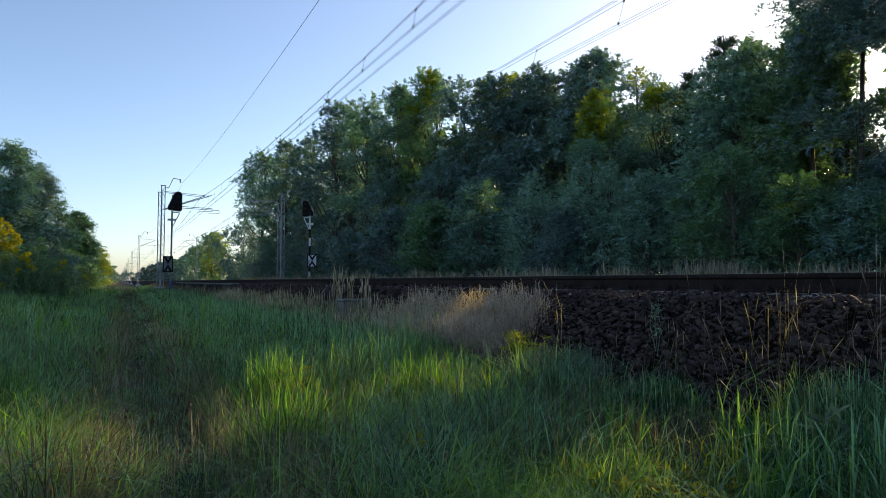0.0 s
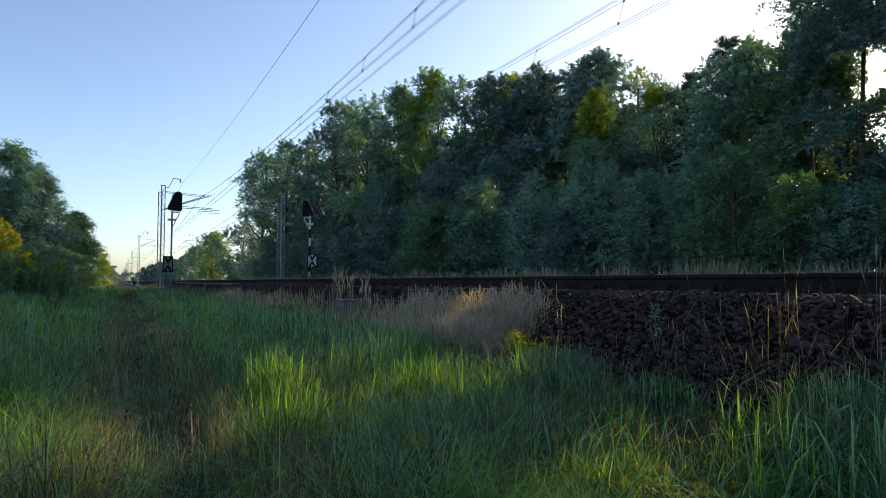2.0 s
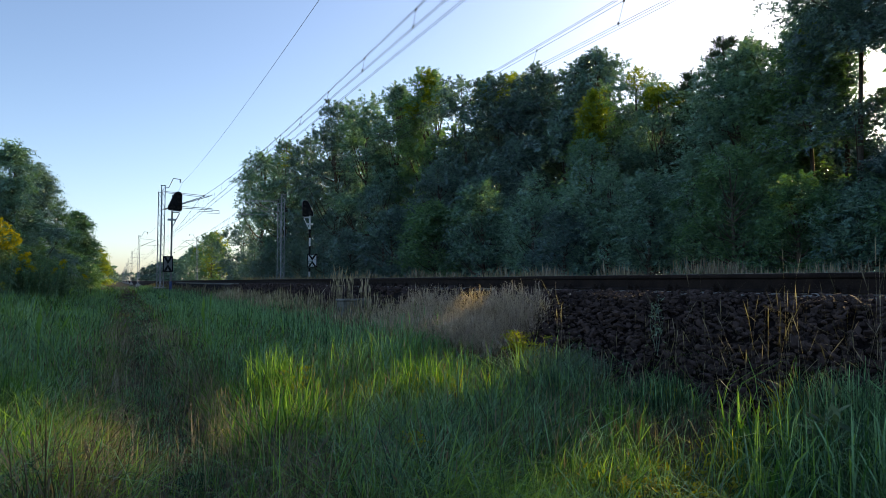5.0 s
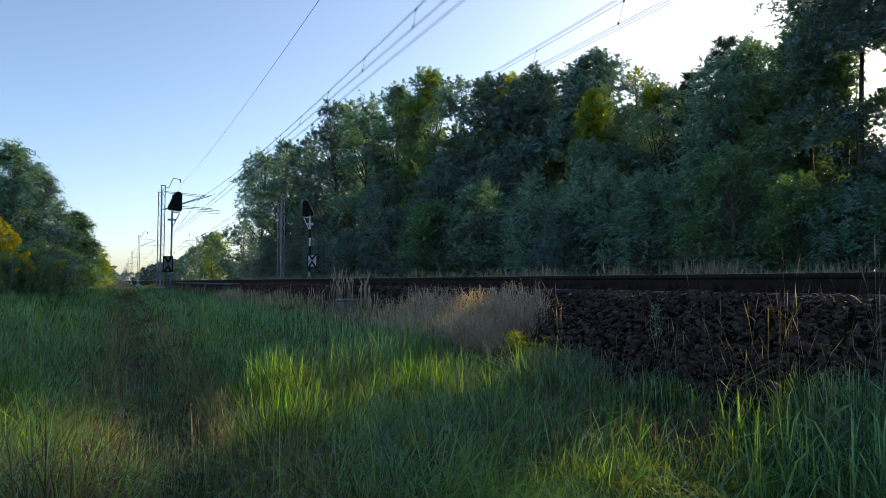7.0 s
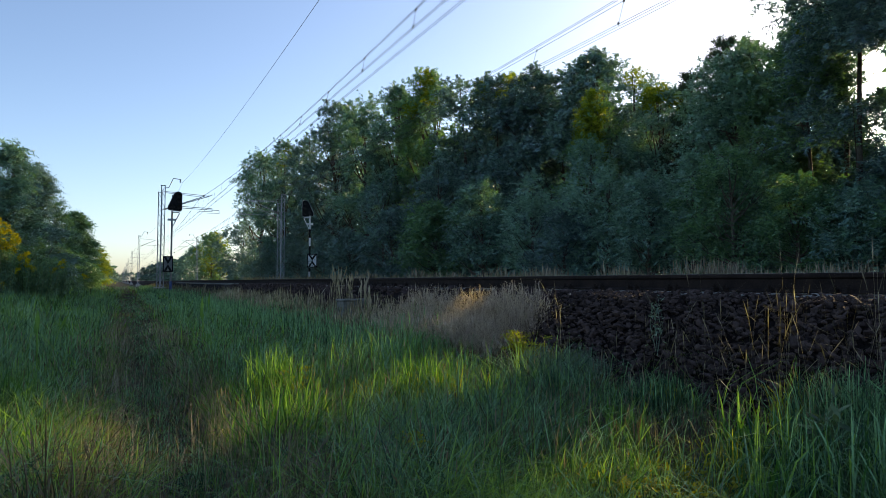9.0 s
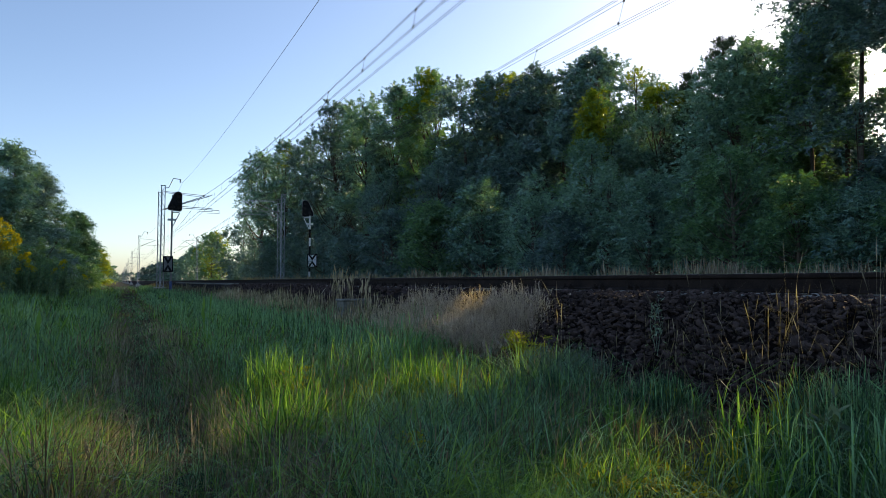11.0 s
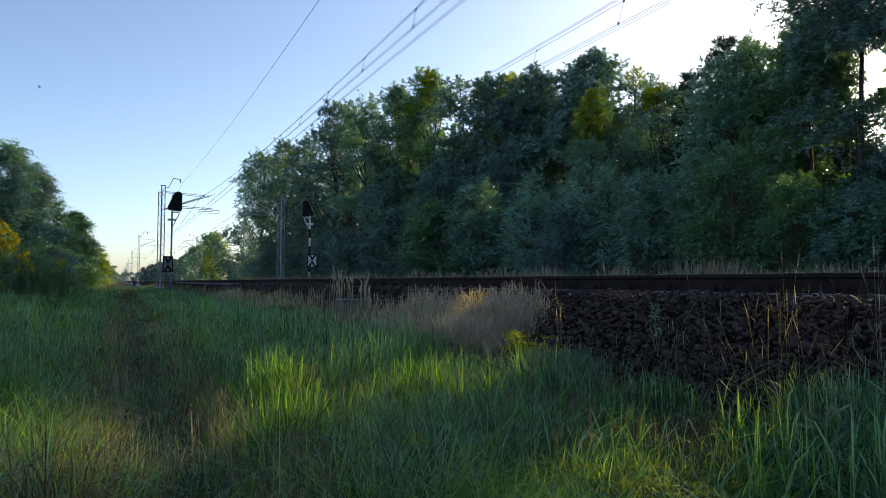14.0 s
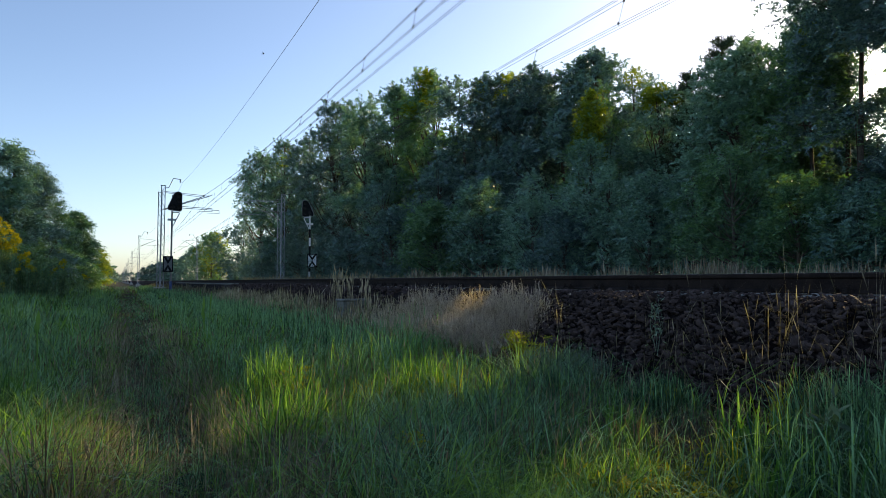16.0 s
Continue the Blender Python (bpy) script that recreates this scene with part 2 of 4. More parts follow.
        bm = slab(bmesh.new(), [(side - 0.024, 0.170), (side + 0.024, 0.170), (side + 0.024, 0.1735), (side - 0.024, 0.1735)], -30, 900)
        part("running_surface", bm, RAILHEAD, ra, "worn bright running surface")
    sl = bmesh.new()
    slab(sl, [(-1.3, -0.16), (1.3, -0.16), (1.28, -0.02), (0.9, -0.004), (0.55, -0.004), (0.3, -0.05), (-0.3, -0.05), (-0.55, -0.004), (-0.9, -0.004), (-1.28, -0.02)], -0.14, 0.14)
    first = part("sleeper", sl, OLD_CONCRETE, track, "grey concrete sleeper")
    cl = bmesh.new()
    box(cl, (-0.05, -0.022, -0.004), (0.03, 0.022, 0.045), 0.008)
    rod(cl, (-0.02, 0, 0.0), (-0.02, 0, 0.075), 0.016, sides=6)
    rod(cl, (-0.02, 0, 0.05), (-0.02, 0, 0.062), 0.03, sides=6)
    clip = bpy.data.meshes.new("rail_clip")
    cl.to_mesh(clip)
    cl.free()
    clip.materials.append(CLIP)
    count = 110 if cx < 8 else 60
    for k in range(count):
        y = 0.35 + 0.6 * k
        ob = first if k == 0 else child("sleeper", first.data, track)
        ob.location = (0, y, 0)
        if k < 30 and cx < 8:
            for x, turn in ((-0.84, 0.0), (-0.67, math.pi), (0.67, 0.0)):
                for dy in (-0.055, 0.055):
                    c = child("rail_clip", clip, ob)
                    c.matrix_basis = Matrix.LocRotScale((x, dy, 0), Euler((0, 0, turn)), None)


# ---- overhead line ----
def build_mast(x, y, h, toward, arms, feeder=False, twin=False, gap=1.2):
    """A lattice mast with bracket arms reaching towards the tracks; toward is +1 or -1 along x."""
    mast = tagged(new("catenary_mast"), "grey galvanised lattice mast with bracket arms beside the tracks", "catenary mast", "masts of the overhead line")
    z0 = float(ground_z(x, y))
    mast.location = (x, y, z0)
    H = h - z0
    part("foundation", box(bmesh.new(), (-0.35, -0.35, -0.6), (0.35, 0.35, 0.45), 0.04), CONCRETE, mast, "concrete footing")
    for k in range(2 if twin else 1):
        ox, oy, top = (0.0, 0.0, H) if k == 0 else ((-0.16 if gap < 2 else -0.42) * toward, gap, H - 0.4)
        if k:
            part("foundation", box(bmesh.new(), (ox - 0.35, oy - 0.35, -0.6), (ox + 0.35, oy + 0.35, 0.45), 0.04), CONCRETE, mast, "concrete footing")
        for s in (-1, 1):
            bm = bmesh.new()
            for a, b in (((-0.05, -0.008), (0.05, 0.008)),):
                box(bm, (ox + s * 0.15 - 0.012, oy - 0.06, 0.3), (ox + s * 0.15 + 0.012, oy + 0.06, top))
                box(bm, (ox + s * 0.15 - 0.05 * (s > 0), oy - 0.06, 0.3), (ox + s * 0.15 + 0.05 * (s < 0), oy - 0.045, top))
            part("channel_leg", bm, GALV, mast)
        bm = bmesh.new()
        n = int(top / 0.42)
        for i in range(n):
            a, b = 0.4 + i * (top - 0.5) / n, 0.4 + (i + 1) * (top - 0.5) / n
            s = 1 if i % 2 else -1
            for face in (-0.055, 0.055):
                rod(bm, (ox - s * 0.14, oy + face, a), (ox + s * 0.14, oy + face, b), 0.018, sides=4)
        tagged(part("lacing", bm, GALV, mast), kind="stuff")
        part("cap", box(bmesh.new(), (ox - 0.19, oy - 0.09, top - 0.02), (ox + 0.19, oy + 0.09, top + 0.03), 0.005), GALV, mast)
        for reach, zm, zc, on in arms:
            if on != k:
                continue
            bx = ox + toward * 0.16
            ex = toward * reach
            tip = (ex, oy, zm - z0)
            bm = rod(bmesh.new(), (bx, oy, zc - z0 + 0.1), tip, 0.034)
            rod(bm, tip, (ex + toward * 0.35, oy, zm - z0 + 0.16), 0.03)
            arm = part("bracket_arm", bm, GALV, mast)
            part("tie_rod", rod(bmesh.new(), (bx, oy, zm - z0 + 0.25), (ex + toward * 0.1, oy, zm - z0 + 0.05), 0.022, sides=6), GALV, mast)
            bm = rod(bmesh.new(), (bx + toward * 0.5, oy, zc - z0 + 0.36), (ex + toward * 0.9, oy, zc - z0 + 0.26), 0.024, sides=6)
            rod(bm, (ex + toward * 0.9, oy, zc - z0 + 0.26), (ex + toward * 0.92, oy, zc - z0 + 0.02), 0.018, sides=6)
            rod(bm, (ex + toward * 0.92, oy, zc - z0 + 0.02), (ex - toward * 0.05, oy, zc - z0), 0.018, sides=6)
            part("registration_arm", bm, GALV, mast)
            bm = bmesh.new()
            for j in range(5):
                p = Vector((bx + toward * (0.25 + 0.09 * j), oy, 0))
                t = (p.x - bx) / (ex - bx)
                p.z = (zc - z0 + 0.1) * (1 - t) + (zm - z0) * t
                rod(bm, p - Vector((toward * 0.02, 0, 0)), p + Vector((toward * 0.02, 0, 0)), 0.075, sides=10)
            part("insulator", bm, PORCELAIN, arm, "brown ribbed porcelain insulator")
    if feeder:
        bm = bmesh.new()
        rod(bm, (toward * 0.1, 0, H - 0.2), (toward * 0.4, 0, H - 0.12), 0.03, sides=6)
        rod(bm, (toward * 0.4, 0, H - 0.12), (toward * 0.72, 0, H + 0.62), 0.03, sides=6)
        rod(bm, (toward * 0.72, 0, H + 0.62), (toward * 1.25, 0, H + 0.58), 0.03, sides=6)
        part("feeder_bracket", bm, GALV, mast)
        bm = bmesh.new()
        for j in range(5):
            rod(bm, (toward * 1.25, 0, H + 0.56 - 0.055 * j), (toward * 1.25, 0, H + 0.53 - 0.055 * j), 0.07, sides=10)
        part("insulator", bm, PORCELAIN, mast, "brown ribbed porcelain insulator")
    return mast


def build_wire(name, label, pts, r):
    V, F = tubes([(pts, [r] * len(pts))], 5)
    return tagged(new(name, raw_mesh(name, V, F, WIRE)), label, "overhead wire", "wires of the overhead line")


def build_overhead():
    for k, y in enumerate((56.4, 119.5, 183, 246, 309, 372, 435, 498, 561)):
        build_mast(3.08 if k == 0 else 2.98, y, 8.6, 1, [(2.8 if k == 0 else 2.4, 7.8, 6.67, 0)] + ([(3.5, 8.05, 6.67, 1)] if k == 0 else []), True, k == 0, 1.2)
    for k, y in enumerate((57.0, 120, 183, 246, 309, 372)):
        build_mast(12.7 if k == 0 else 12.1, y, 8.5, -1, [(2.6 if k == 0 else 2.0, 7.8, 6.67, 0)] + ([(2.5, 8.05, 6.67, 1)] if k == 0 else []), k > 0, k == 0, 3.4)
    ys = np.concatenate([np.linspace(-38, 56.4, 31), np.linspace(60, 600, 90)])

    def sag(y, low, high):
        u = ((y + 6.7) / 63.1) % 1.0
        return low + (high - low) * (2 * u - 1) ** 2
    for xs, ms, low, first in (((5.78, 5.83, 6.10, 6.16), ((5.84, 0.0), (5.845, -0.035)), 6.99, 13.2), ((9.78, 9.87, 9.98), ((9.95, 0.04), (9.96, 0.0), (9.95, -0.09)), 7.21, 11.05)):
        for x in xs:
            build_wire("contact_wire", "dark contact wire stretched level over the track", [(x, y, 6.67) for y in (-40, 20, 67, 140, 300, 600)], 0.006)
        for x, dz in ms:
            build_wire("messenger_wire", "dark carrying wire sagging over the contact wire", [(x, y, z + dz) for y, z in zip(ys, sag(ys, low, 7.8))], 0.006)
        for k in range(22):
            y = first + 3.4 * k
            z = float(sag(np.array(y), low, 7.8)) + ms[-1][1]
            d = tagged(new("dropper"), "thin dropper wire with clamps between overhead wires", "dropper", "droppers of the overhead line")
            d.location = (xs[0], y, 6.67)
            lean = ms[-1][0] - xs[0]
            part("wire", rod(bmesh.new(), (0, 0, 0), (lean, 0, z - 6.67), 0.005, sides=5), WIRE, d)
            part("clamp", box(bmesh.new(), (-0.02, -0.02, -0.03), (0.02, 0.02, 0.05), 0.008), WIRE, d)
            part("clamp", box(bmesh.new(), (lean - 0.02, -0.02, z - 6.70), (lean + 0.02, 0.02, z - 6.63), 0.008), WIRE, d)
    f = np.linspace(-38, 56.4, 32)
    far = np.linspace(60, 560, 80)
    pts = [(4.47, y, float(sag(np.array(y), 8.15, 8.92))) for y in f] + [(4.5 - 0.2 * min(1, (y - 60) / 60), y, float(sag(np.array(y), 8.15, 8.92))) for y in far]
    build_wire("feeder_wire", "dark feeder wire carried on the mast tops", pts, 0.0068)


# ---- signals ----
def build_signal(x, y, top, flip, banded, label):
    """A colour-light signal: pole, bracket, hooded lamps on a rounded black screen, board with a black cross."""
    sig = tagged(new("railway_signal"), label, "railway signal", "signals of the line")
    z0 = float(bed_z(x)) if 3.2 < x < 12.9 else float(ground_z(x, y))
    sig.matrix_basis = Matrix.LocRotScale((x, y, z0), Euler((0, 0, -0.26 if banded else -0.07)), None)
    T = top - z0
    part("base", box(bmesh.new(), (-0.25, -0.25, -0.5), (0.25, 0.25, 0.12), 0.03), CONCRETE, sig)
    if banded:
        edge = np.linspace(0.1, T - 1.55, 9)
        for i in range(8):
            part("pole_band", rod(bmesh.new(), (0, 0, edge[i]), (0, 0, edge[i + 1]), 0.07, sides=12), WHITE if i % 2 else BLACK, sig, "white pole band" if i % 2 else "black pole band")
    else:
        part("pole", rod(bmesh.new(), (0, 0, 0.9), (0, 0, T - 1.3), 0.055, sides=12), SHADE_GREY, sig)
        part("pole_foot", rod(bmesh.new(), (0, 0, 0.1), (0, 0, 0.9), 0.085, sides=12), BLUE, sig, "blue painted pole foot")
    s = flip
    bm = bmesh.new()
    rod(bm, (0, 0, T - 1.6), (0, 0, T - 1.15), 0.05)
    rod(bm, (0, 0, T - 1.3), (s * 0.42, 0, T - 1.3), 0.04)
    rod(bm, (0, 0, T - 2.3), (s * 0.45, 0, T - 1.35), 0.03)
    box(bm, (-0.25, -0.06, T - 1.85), (0.25, 0.06, T - 1.72), 0.01)
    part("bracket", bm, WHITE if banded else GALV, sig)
    c = s * 0.16
    raw = [(-0.42, 0.12), (-0.38, 0.0), (0.30, -0.06), (0.42, 0.02), (0.42, 1.0), (0.36, 1.14), (0.22, 1.2), (0.05, 1.17), (-0.06, 1.05), (-0.40, 0.26)]
    shape = [(c + s * px, T - 1.18 + pz) for px, pz in raw]
    screen = part("screen", slab(bmesh.new(), shape, -0.03, 0.03), BLACK, sig, "black rounded background screen")
    mid = (sum(p[0] for p in shape) / len(shape), sum(p[1] for p in shape) / len(shape))
    bm = bmesh.new()
    for a, b in zip(shape, shape[1:] + shape[:1]):
        rod(bm, (a[0], -0.02, a[1]), (b[0], -0.02, b[1]), 0.016, sides=6)
    part("rim", bm, GALV, screen, "pale rim of the screen")
    part("lamp_case", box(bmesh.new(), (mid[0] - 0.24, 0.03, mid[1] - 0.4), (mid[0] + 0.24, 0.28, mid[1] + 0.38), 0.04), BLACK, sig)
    for lx, lz in ((0.22, 0.92), (0.22, 0.56), (0.24, 0.18), (-0.14, 0.22)):
        px, pz = c + s * lx, T - 1.18 + lz
        bm = bmesh.new()
        n = 14
        for i in range(n):
            a0, a1 = radians(-30 + 240 * i / n), radians(-30 + 240 * (i + 1) / n)
            q = [(px + 0.125 * math.cos(a), pz + 0.125 * math.sin(a)) for a in (a0, a1)]
            w = [(px + 0.115 * math.cos(a), pz + 0.115 * math.sin(a)) for a in (a0, a1)]
            v = [bm.verts.new((*p[:1], yy, p[1])) for yy in (-0.03, -0.30) for p in (*q, *w)]
            for f in ((0, 1, 5, 4), (3, 2, 6, 7), (4, 5, 7, 6)):
                bm.faces.new([v[j] for j in f])
        hood = part("hood", bm, BLACK, sig, "black lamp hood")
        part("lens", rod(bmesh.new(), (px, -0.03, pz), (px, -0.055, pz), 0.10, sides=16), LENS, hood, "unlit dark lens")
    # the board with its cross
    bz, bw, bh = (T - 4.55, 0.34, 0.48) if banded else (T - 4.6, 0.27, 0.46)
    bx = 0.2 if banded else -0.18
    # the unbanded signal's white board has its shade put into the colour
    board = part("board", box(bmesh.new(), (bx - bw, -0.10, bz - bh), (bx + bw, -0.085, bz + bh), 0.004), WHITE if banded else SHADE_GREY, sig, "white board with a black cross" if banded else "white board coloured grey as if in shade, with a black cross")
    for zz in (1, -1):
        bm = bmesh.new()
        slab(bm, [(bx - bw + 0.02, bz + zz * (bh - 0.02)), (bx, bz + zz * 0.0), (bx + bw - 0.02, bz + zz * (bh - 0.02)), (bx + bw - 0.17, bz + zz * (bh - 0.02)), (bx, bz + zz * 0.22), (bx - bw + 0.17, bz + zz * (bh - 0.02))], -0.106, -0.100)
        part("chevron", bm, BLACK, board, "black chevron")
    bm = bmesh.new()
    for s2 in (-1, 1):
        box(bm, (bx + s2 * bw - 0.035, -0.112, bz - bh - 0.03), (bx + s2 * bw + 0.035, -0.08, bz + bh + 0.03))
    for s2 in (-1, 1):
        box(bm, (bx - bw, -0.112, bz + s2 * bh - 0.035), (bx + bw, -0.08, bz + s2 * bh + 0.035))
    part("board_frame", bm, BLACK, board, "black board frame")
    return sig


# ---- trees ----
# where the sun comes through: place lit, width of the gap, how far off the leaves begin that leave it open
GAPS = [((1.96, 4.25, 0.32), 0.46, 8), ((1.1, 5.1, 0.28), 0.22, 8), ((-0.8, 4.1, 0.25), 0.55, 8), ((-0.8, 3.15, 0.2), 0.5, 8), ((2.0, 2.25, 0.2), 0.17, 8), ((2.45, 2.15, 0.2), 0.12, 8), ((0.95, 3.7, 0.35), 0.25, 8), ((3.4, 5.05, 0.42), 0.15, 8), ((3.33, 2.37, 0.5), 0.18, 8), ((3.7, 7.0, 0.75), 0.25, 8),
        ((19.5, 23.9, 8.7), 0.85, 0.7), ((20.6, 20.8, 8.7), 0.7, 1.0), ((14.6, 10.6, 3.2), 0.6, 0.8), ((17.0, 9.0, 6.2), 0.4, 0.9), ((17.2, 10.6, 7.2), 0.3, 0.8), ((20.0, 42.0, 15.0), 1.0, 1.2), ((15.0, 26.0, 4.8), 0.7, 1.0),
        ((-4.15, 30.0, 2.7), 0.9, 4), ((-3.0, 130.0, 4.2), 2.2, 4), ((16.4, 126.5, 6.6), 2.6, 2), ((-4.0, 58.0, 2.6), 1.0, 4), ((0.5, 90.0, 0.3), 2.2, 6)]
SWAYING = []


def sunlit(p, leaf=0.1):
    """Where the low sun comes through gaps in the canopy to the meadow: False marks leaves that would close them."""
    keep = np.ones(len(p), bool)
    d = np.array(SUN_DIR)
    for at, r, far in GAPS:
        q = p - np.array(at)
        t = q @ d
        keep &= (np.linalg.norm(q - t[:, None] * d, axis=1) > r + 0.8 * leaf) | (t < far)
    return keep


def leaf_cards(rng, at, size, droop=0.2, slim=0.5):
    """Rhombic leaves at the places given, turned at random. Returns vertices and faces."""
    n = len(at)
    face = rng.normal(size=(n, 3))
    d = np.cross(face, rng.normal(size=(n, 3)))
    d[:, 2] -= droop * np.linalg.norm(d, axis=1)
    d /= np.linalg.norm(d, axis=1)[:, None] + 1e-9
    s = np.cross(d, face)
    s /= np.linalg.norm(s, axis=1)[:, None] + 1e-9
    L = (size * rng.uniform(0.6, 1.3, n))[:, None]
    v = np.stack([at, at + d * L * 0.45 + s * L * slim * 0.5, at + d * L, at + d * L * 0.45 - s * L * slim * 0.5], 1)
    return v.reshape(-1, 3), np.arange(4 * n).reshape(n, 4)


def fronds(rng, base, way, length, droop, per, size):
    """Leaflets set in two rows along drooping twigs. Returns for each leaflet its place, its way, the way of its width and its length."""
    n = len(base)
    t = np.tile((np.arange(per) + 0.6) / per, n) + rng.uniform(-0.5, 0.5, n * per) / per
    i = np.repeat(np.arange(n), per)
    sign = np.where(np.arange(n * per) % 2, 1.0, -1.0)[:, None]
    L = np.broadcast_to(length, n)[i][:, None]
    down = np.array([[0, 0, -1.0]])
    at = base[i] + way[i] * L * t[:, None] + down * droop * L * t[:, None] ** 2
    along = way[i] + down * 2 * droop * t[:, None]
    along /= np.linalg.norm(along, axis=1)[:, None] + 1e-9
    up = np.array([[0, 0, 1.0]]) + rng.normal(0, 0.35, (n, 3))[i]
    side = np.cross(along, up)
    side /= np.linalg.norm(side, axis=1)[:, None] + 1e-9
    d = along * 0.5 + side * sign * 0.9 + down * 0.25 + rng.normal(0, 0.25, (n * per, 3))
    d /= np.linalg.norm(d, axis=1)[:, None] + 1e-9
    w = np.cross(d, np.cross(side, along) + rng.normal(0, 0.4, (n * per, 3)))
    w /= np.linalg.norm(w, axis=1)[:, None] + 1e-9
    return at, d, w, size * rng.uniform(0.65, 1.3, n * per) * (1.15 - 0.5 * t)


def leaflets(at, d, w, L, slim):
    L = L[:, None]
    v = np.stack([at + w * L * slim * 0.5, at + d * L, at - w * L * slim * 0.5 + d * L * 0.18], 1)
    return v.reshape(-1, 3), np.arange(3 * len(at)).reshape(-1, 3)


def build_tree(x, y, h, w, mat, label, seed, leaves=14000, size=0.17, clumps=110, low=0.25, name="broadleaf_tree", kind="round", sway=1.0, gold=None, slim=0.72, trunk_r=None, flat=0.75, sprays=70, droop=0.35, twig=4.6):
    rng = np.random.default_rng(seed)
    z0 = float(ground_z(x, y))
    tree = tagged(new(name), label, "shrub" if name == "shrub" else "tree", "shrubs along the wood" if name == "shrub" else "trees of the wood")
    tree.location = (x, y, z0)
    # clump centres within an uneven crown
    u = rng.uniform(0, 1, clumps) ** 0.85
    zz = h * (low + (0.93 - low) * u)
    if kind == "round":
        prof = np.interp(u, [0, 0.12, 0.35, 0.6, 0.82, 0.94, 1], [0.55, 0.82, 1.0, 0.92, 0.62, 0.34, 0.12])
    elif kind == "cone":
        prof = np.interp(u, [0, 0.15, 0.5, 0.8, 1], [0.8, 1.0, 0.62, 0.3, 0.06])
    else:
        prof = np.interp(u, [0, 0.2, 0.6, 0.9, 1], [0.7, 0.9, 1.0, 0.85, 0.45])
    ang = rng.uniform(0, 2 * np.pi, clumps)
    lob = 1 + 0.22 * np.sin(3 * ang + rng.uniform(0, 6) + 2.5 * u) + 0.14 * np.sin(5 * ang + rng.uniform(0, 6) - 5 * u)
    rad = 0.5 * w * prof * lob * np.sqrt(rng.uniform(0.12, 1, clumps))
    c = np.stack([rad * np.cos(ang), rad * np.sin(ang), zz], 1)
    cr = (0.085 * w + 0.025 * h) * rng.uniform(0.55, 1.35, clumps) * np.interp(u, [0, 0.8, 1], [1.1, 1.0, 0.6])
    # twigs that stand out of each clump and droop at their ends
    per, reach = 11, min(twig * size, 0.95)
    twigs = leaves // per
    idx = rng.choice(clumps, twigs, p=cr ** 2 / np.sum(cr ** 2))
    g = rng.normal(size=(twigs, 3))
    g[:, 2] = np.where((g[:, 2] < -0.3) & (rng.uniform(0, 1, twigs) < 0.5), -g[:, 2], g[:, 2])
    g /= np.linalg.norm(g, axis=1)[:, None]
    base = c[idx] + g * (cr[idx] * rng.uniform(0.05, 0.95, twigs) ** 0.6)[:, None] * np.array([1, 1, flat])
    way = g * 0.75 + np.array([0, 0, 0.35]) + rng.normal(0, 0.25, (twigs, 3))
    way /= np.linalg.norm(way, axis=1)[:, None]
    sets = [fronds(rng, base, way, reach * rng.uniform(0.6, 1.25, twigs), droop, per, size)]
    # leading shoots that rise out of the crown, with whorls of twigs
    sp = rng.choice(np.flatnonzero(u > 0.3), sprays)
    rise = np.array([0, 0, 1.0]) + rng.normal(0, 0.16, (sprays, 3))
    tall = cr[sp] * rng.uniform(1.0, 1.9, sprays)
    k = np.repeat(np.arange(sprays), 9)
    t = np.tile(np.linspace(0.05, 1, 9), sprays)
    a = rng.uniform(0, 6.28, len(k))
    way = np.stack([np.cos(a), np.sin(a), 0.45 + 0.9 * t], 1)
    way /= np.linalg.norm(way, axis=1)[:, None]
    sets.append(fronds(rng, c[sp][k] + rise[k] * (tall[k] * t)[:, None], way, reach * (1.15 - 0.75 * t), droop, 9, size * 0.9))
    p, d, wd, L = (np.concatenate(q) for q in zip(*sets))
    keep = sunlit(p + np.array([x, y, z0]), size) & (p[:, 2] > 0.1)
    p, d, wd, L = p[keep], d[keep], wd[keep], L[keep]
    # trunk and limbs
    r0 = trunk_r or 0.011 * h + 0.03
    bend = rng.normal(0, 0.03 * h, 2)
    tz = np.linspace(-0.2, h * 0.93, 9)
    tp = np.stack([bend[0] * (tz / h) ** 2, bend[1] * (tz / h) ** 2, tz], 1)
    V, F = tubes([(tp, r0 * np.linspace(1.15, 0.12, 9))], 8)
    child("trunk", raw_mesh("trunk", V, F, BARK), tree, "dark rough bark")
    paths = []
    for i in rng.choice(clumps, min(clumps, 40), replace=False):
        za = max(0.1 * h, c[i, 2] - 0.22 * h * rng.uniform(0.5, 1.2))
        a = np.array([bend[0] * (za / h) ** 2, bend[1] * (za / h) ** 2, za])
        m = a * 0.5 + c[i] * 0.5 + np.array([0, 0, -0.03 * h])
        along = np.concatenate([a + (m - a) * f for f in np.linspace(0, 1, 8)] + [m + (c[i] - m) * f for f in np.linspace(0, 1, 8)]).reshape(-1, 3)
        if sunlit(along + np.array([x, y, z0]), r0).all():
            paths.append(([a, m, c[i]], [r0 * 0.34, r0 * 0.2, r0 * 0.07]))
    paths.append(([tp[5], tp[7], tp[8]], [r0 * 0.3, r0 * 0.2, r0 * 0.1]))
    V, F = tubes(paths, 5)
    tagged(child("branchwork", raw_mesh("branchwork", V, F, BARK), tree, "branching limbs"), kind="stuff")
    if gold:
        # upper boughs on the viewer's side get backlit sun yellow as leaf colour
        gi = np.argsort(-(u + 0.45 * (-c[:, 0] * 0.44 - c[:, 1] * 0.9) / w + rng.uniform(0, 0.5, clumps)))[:gold]
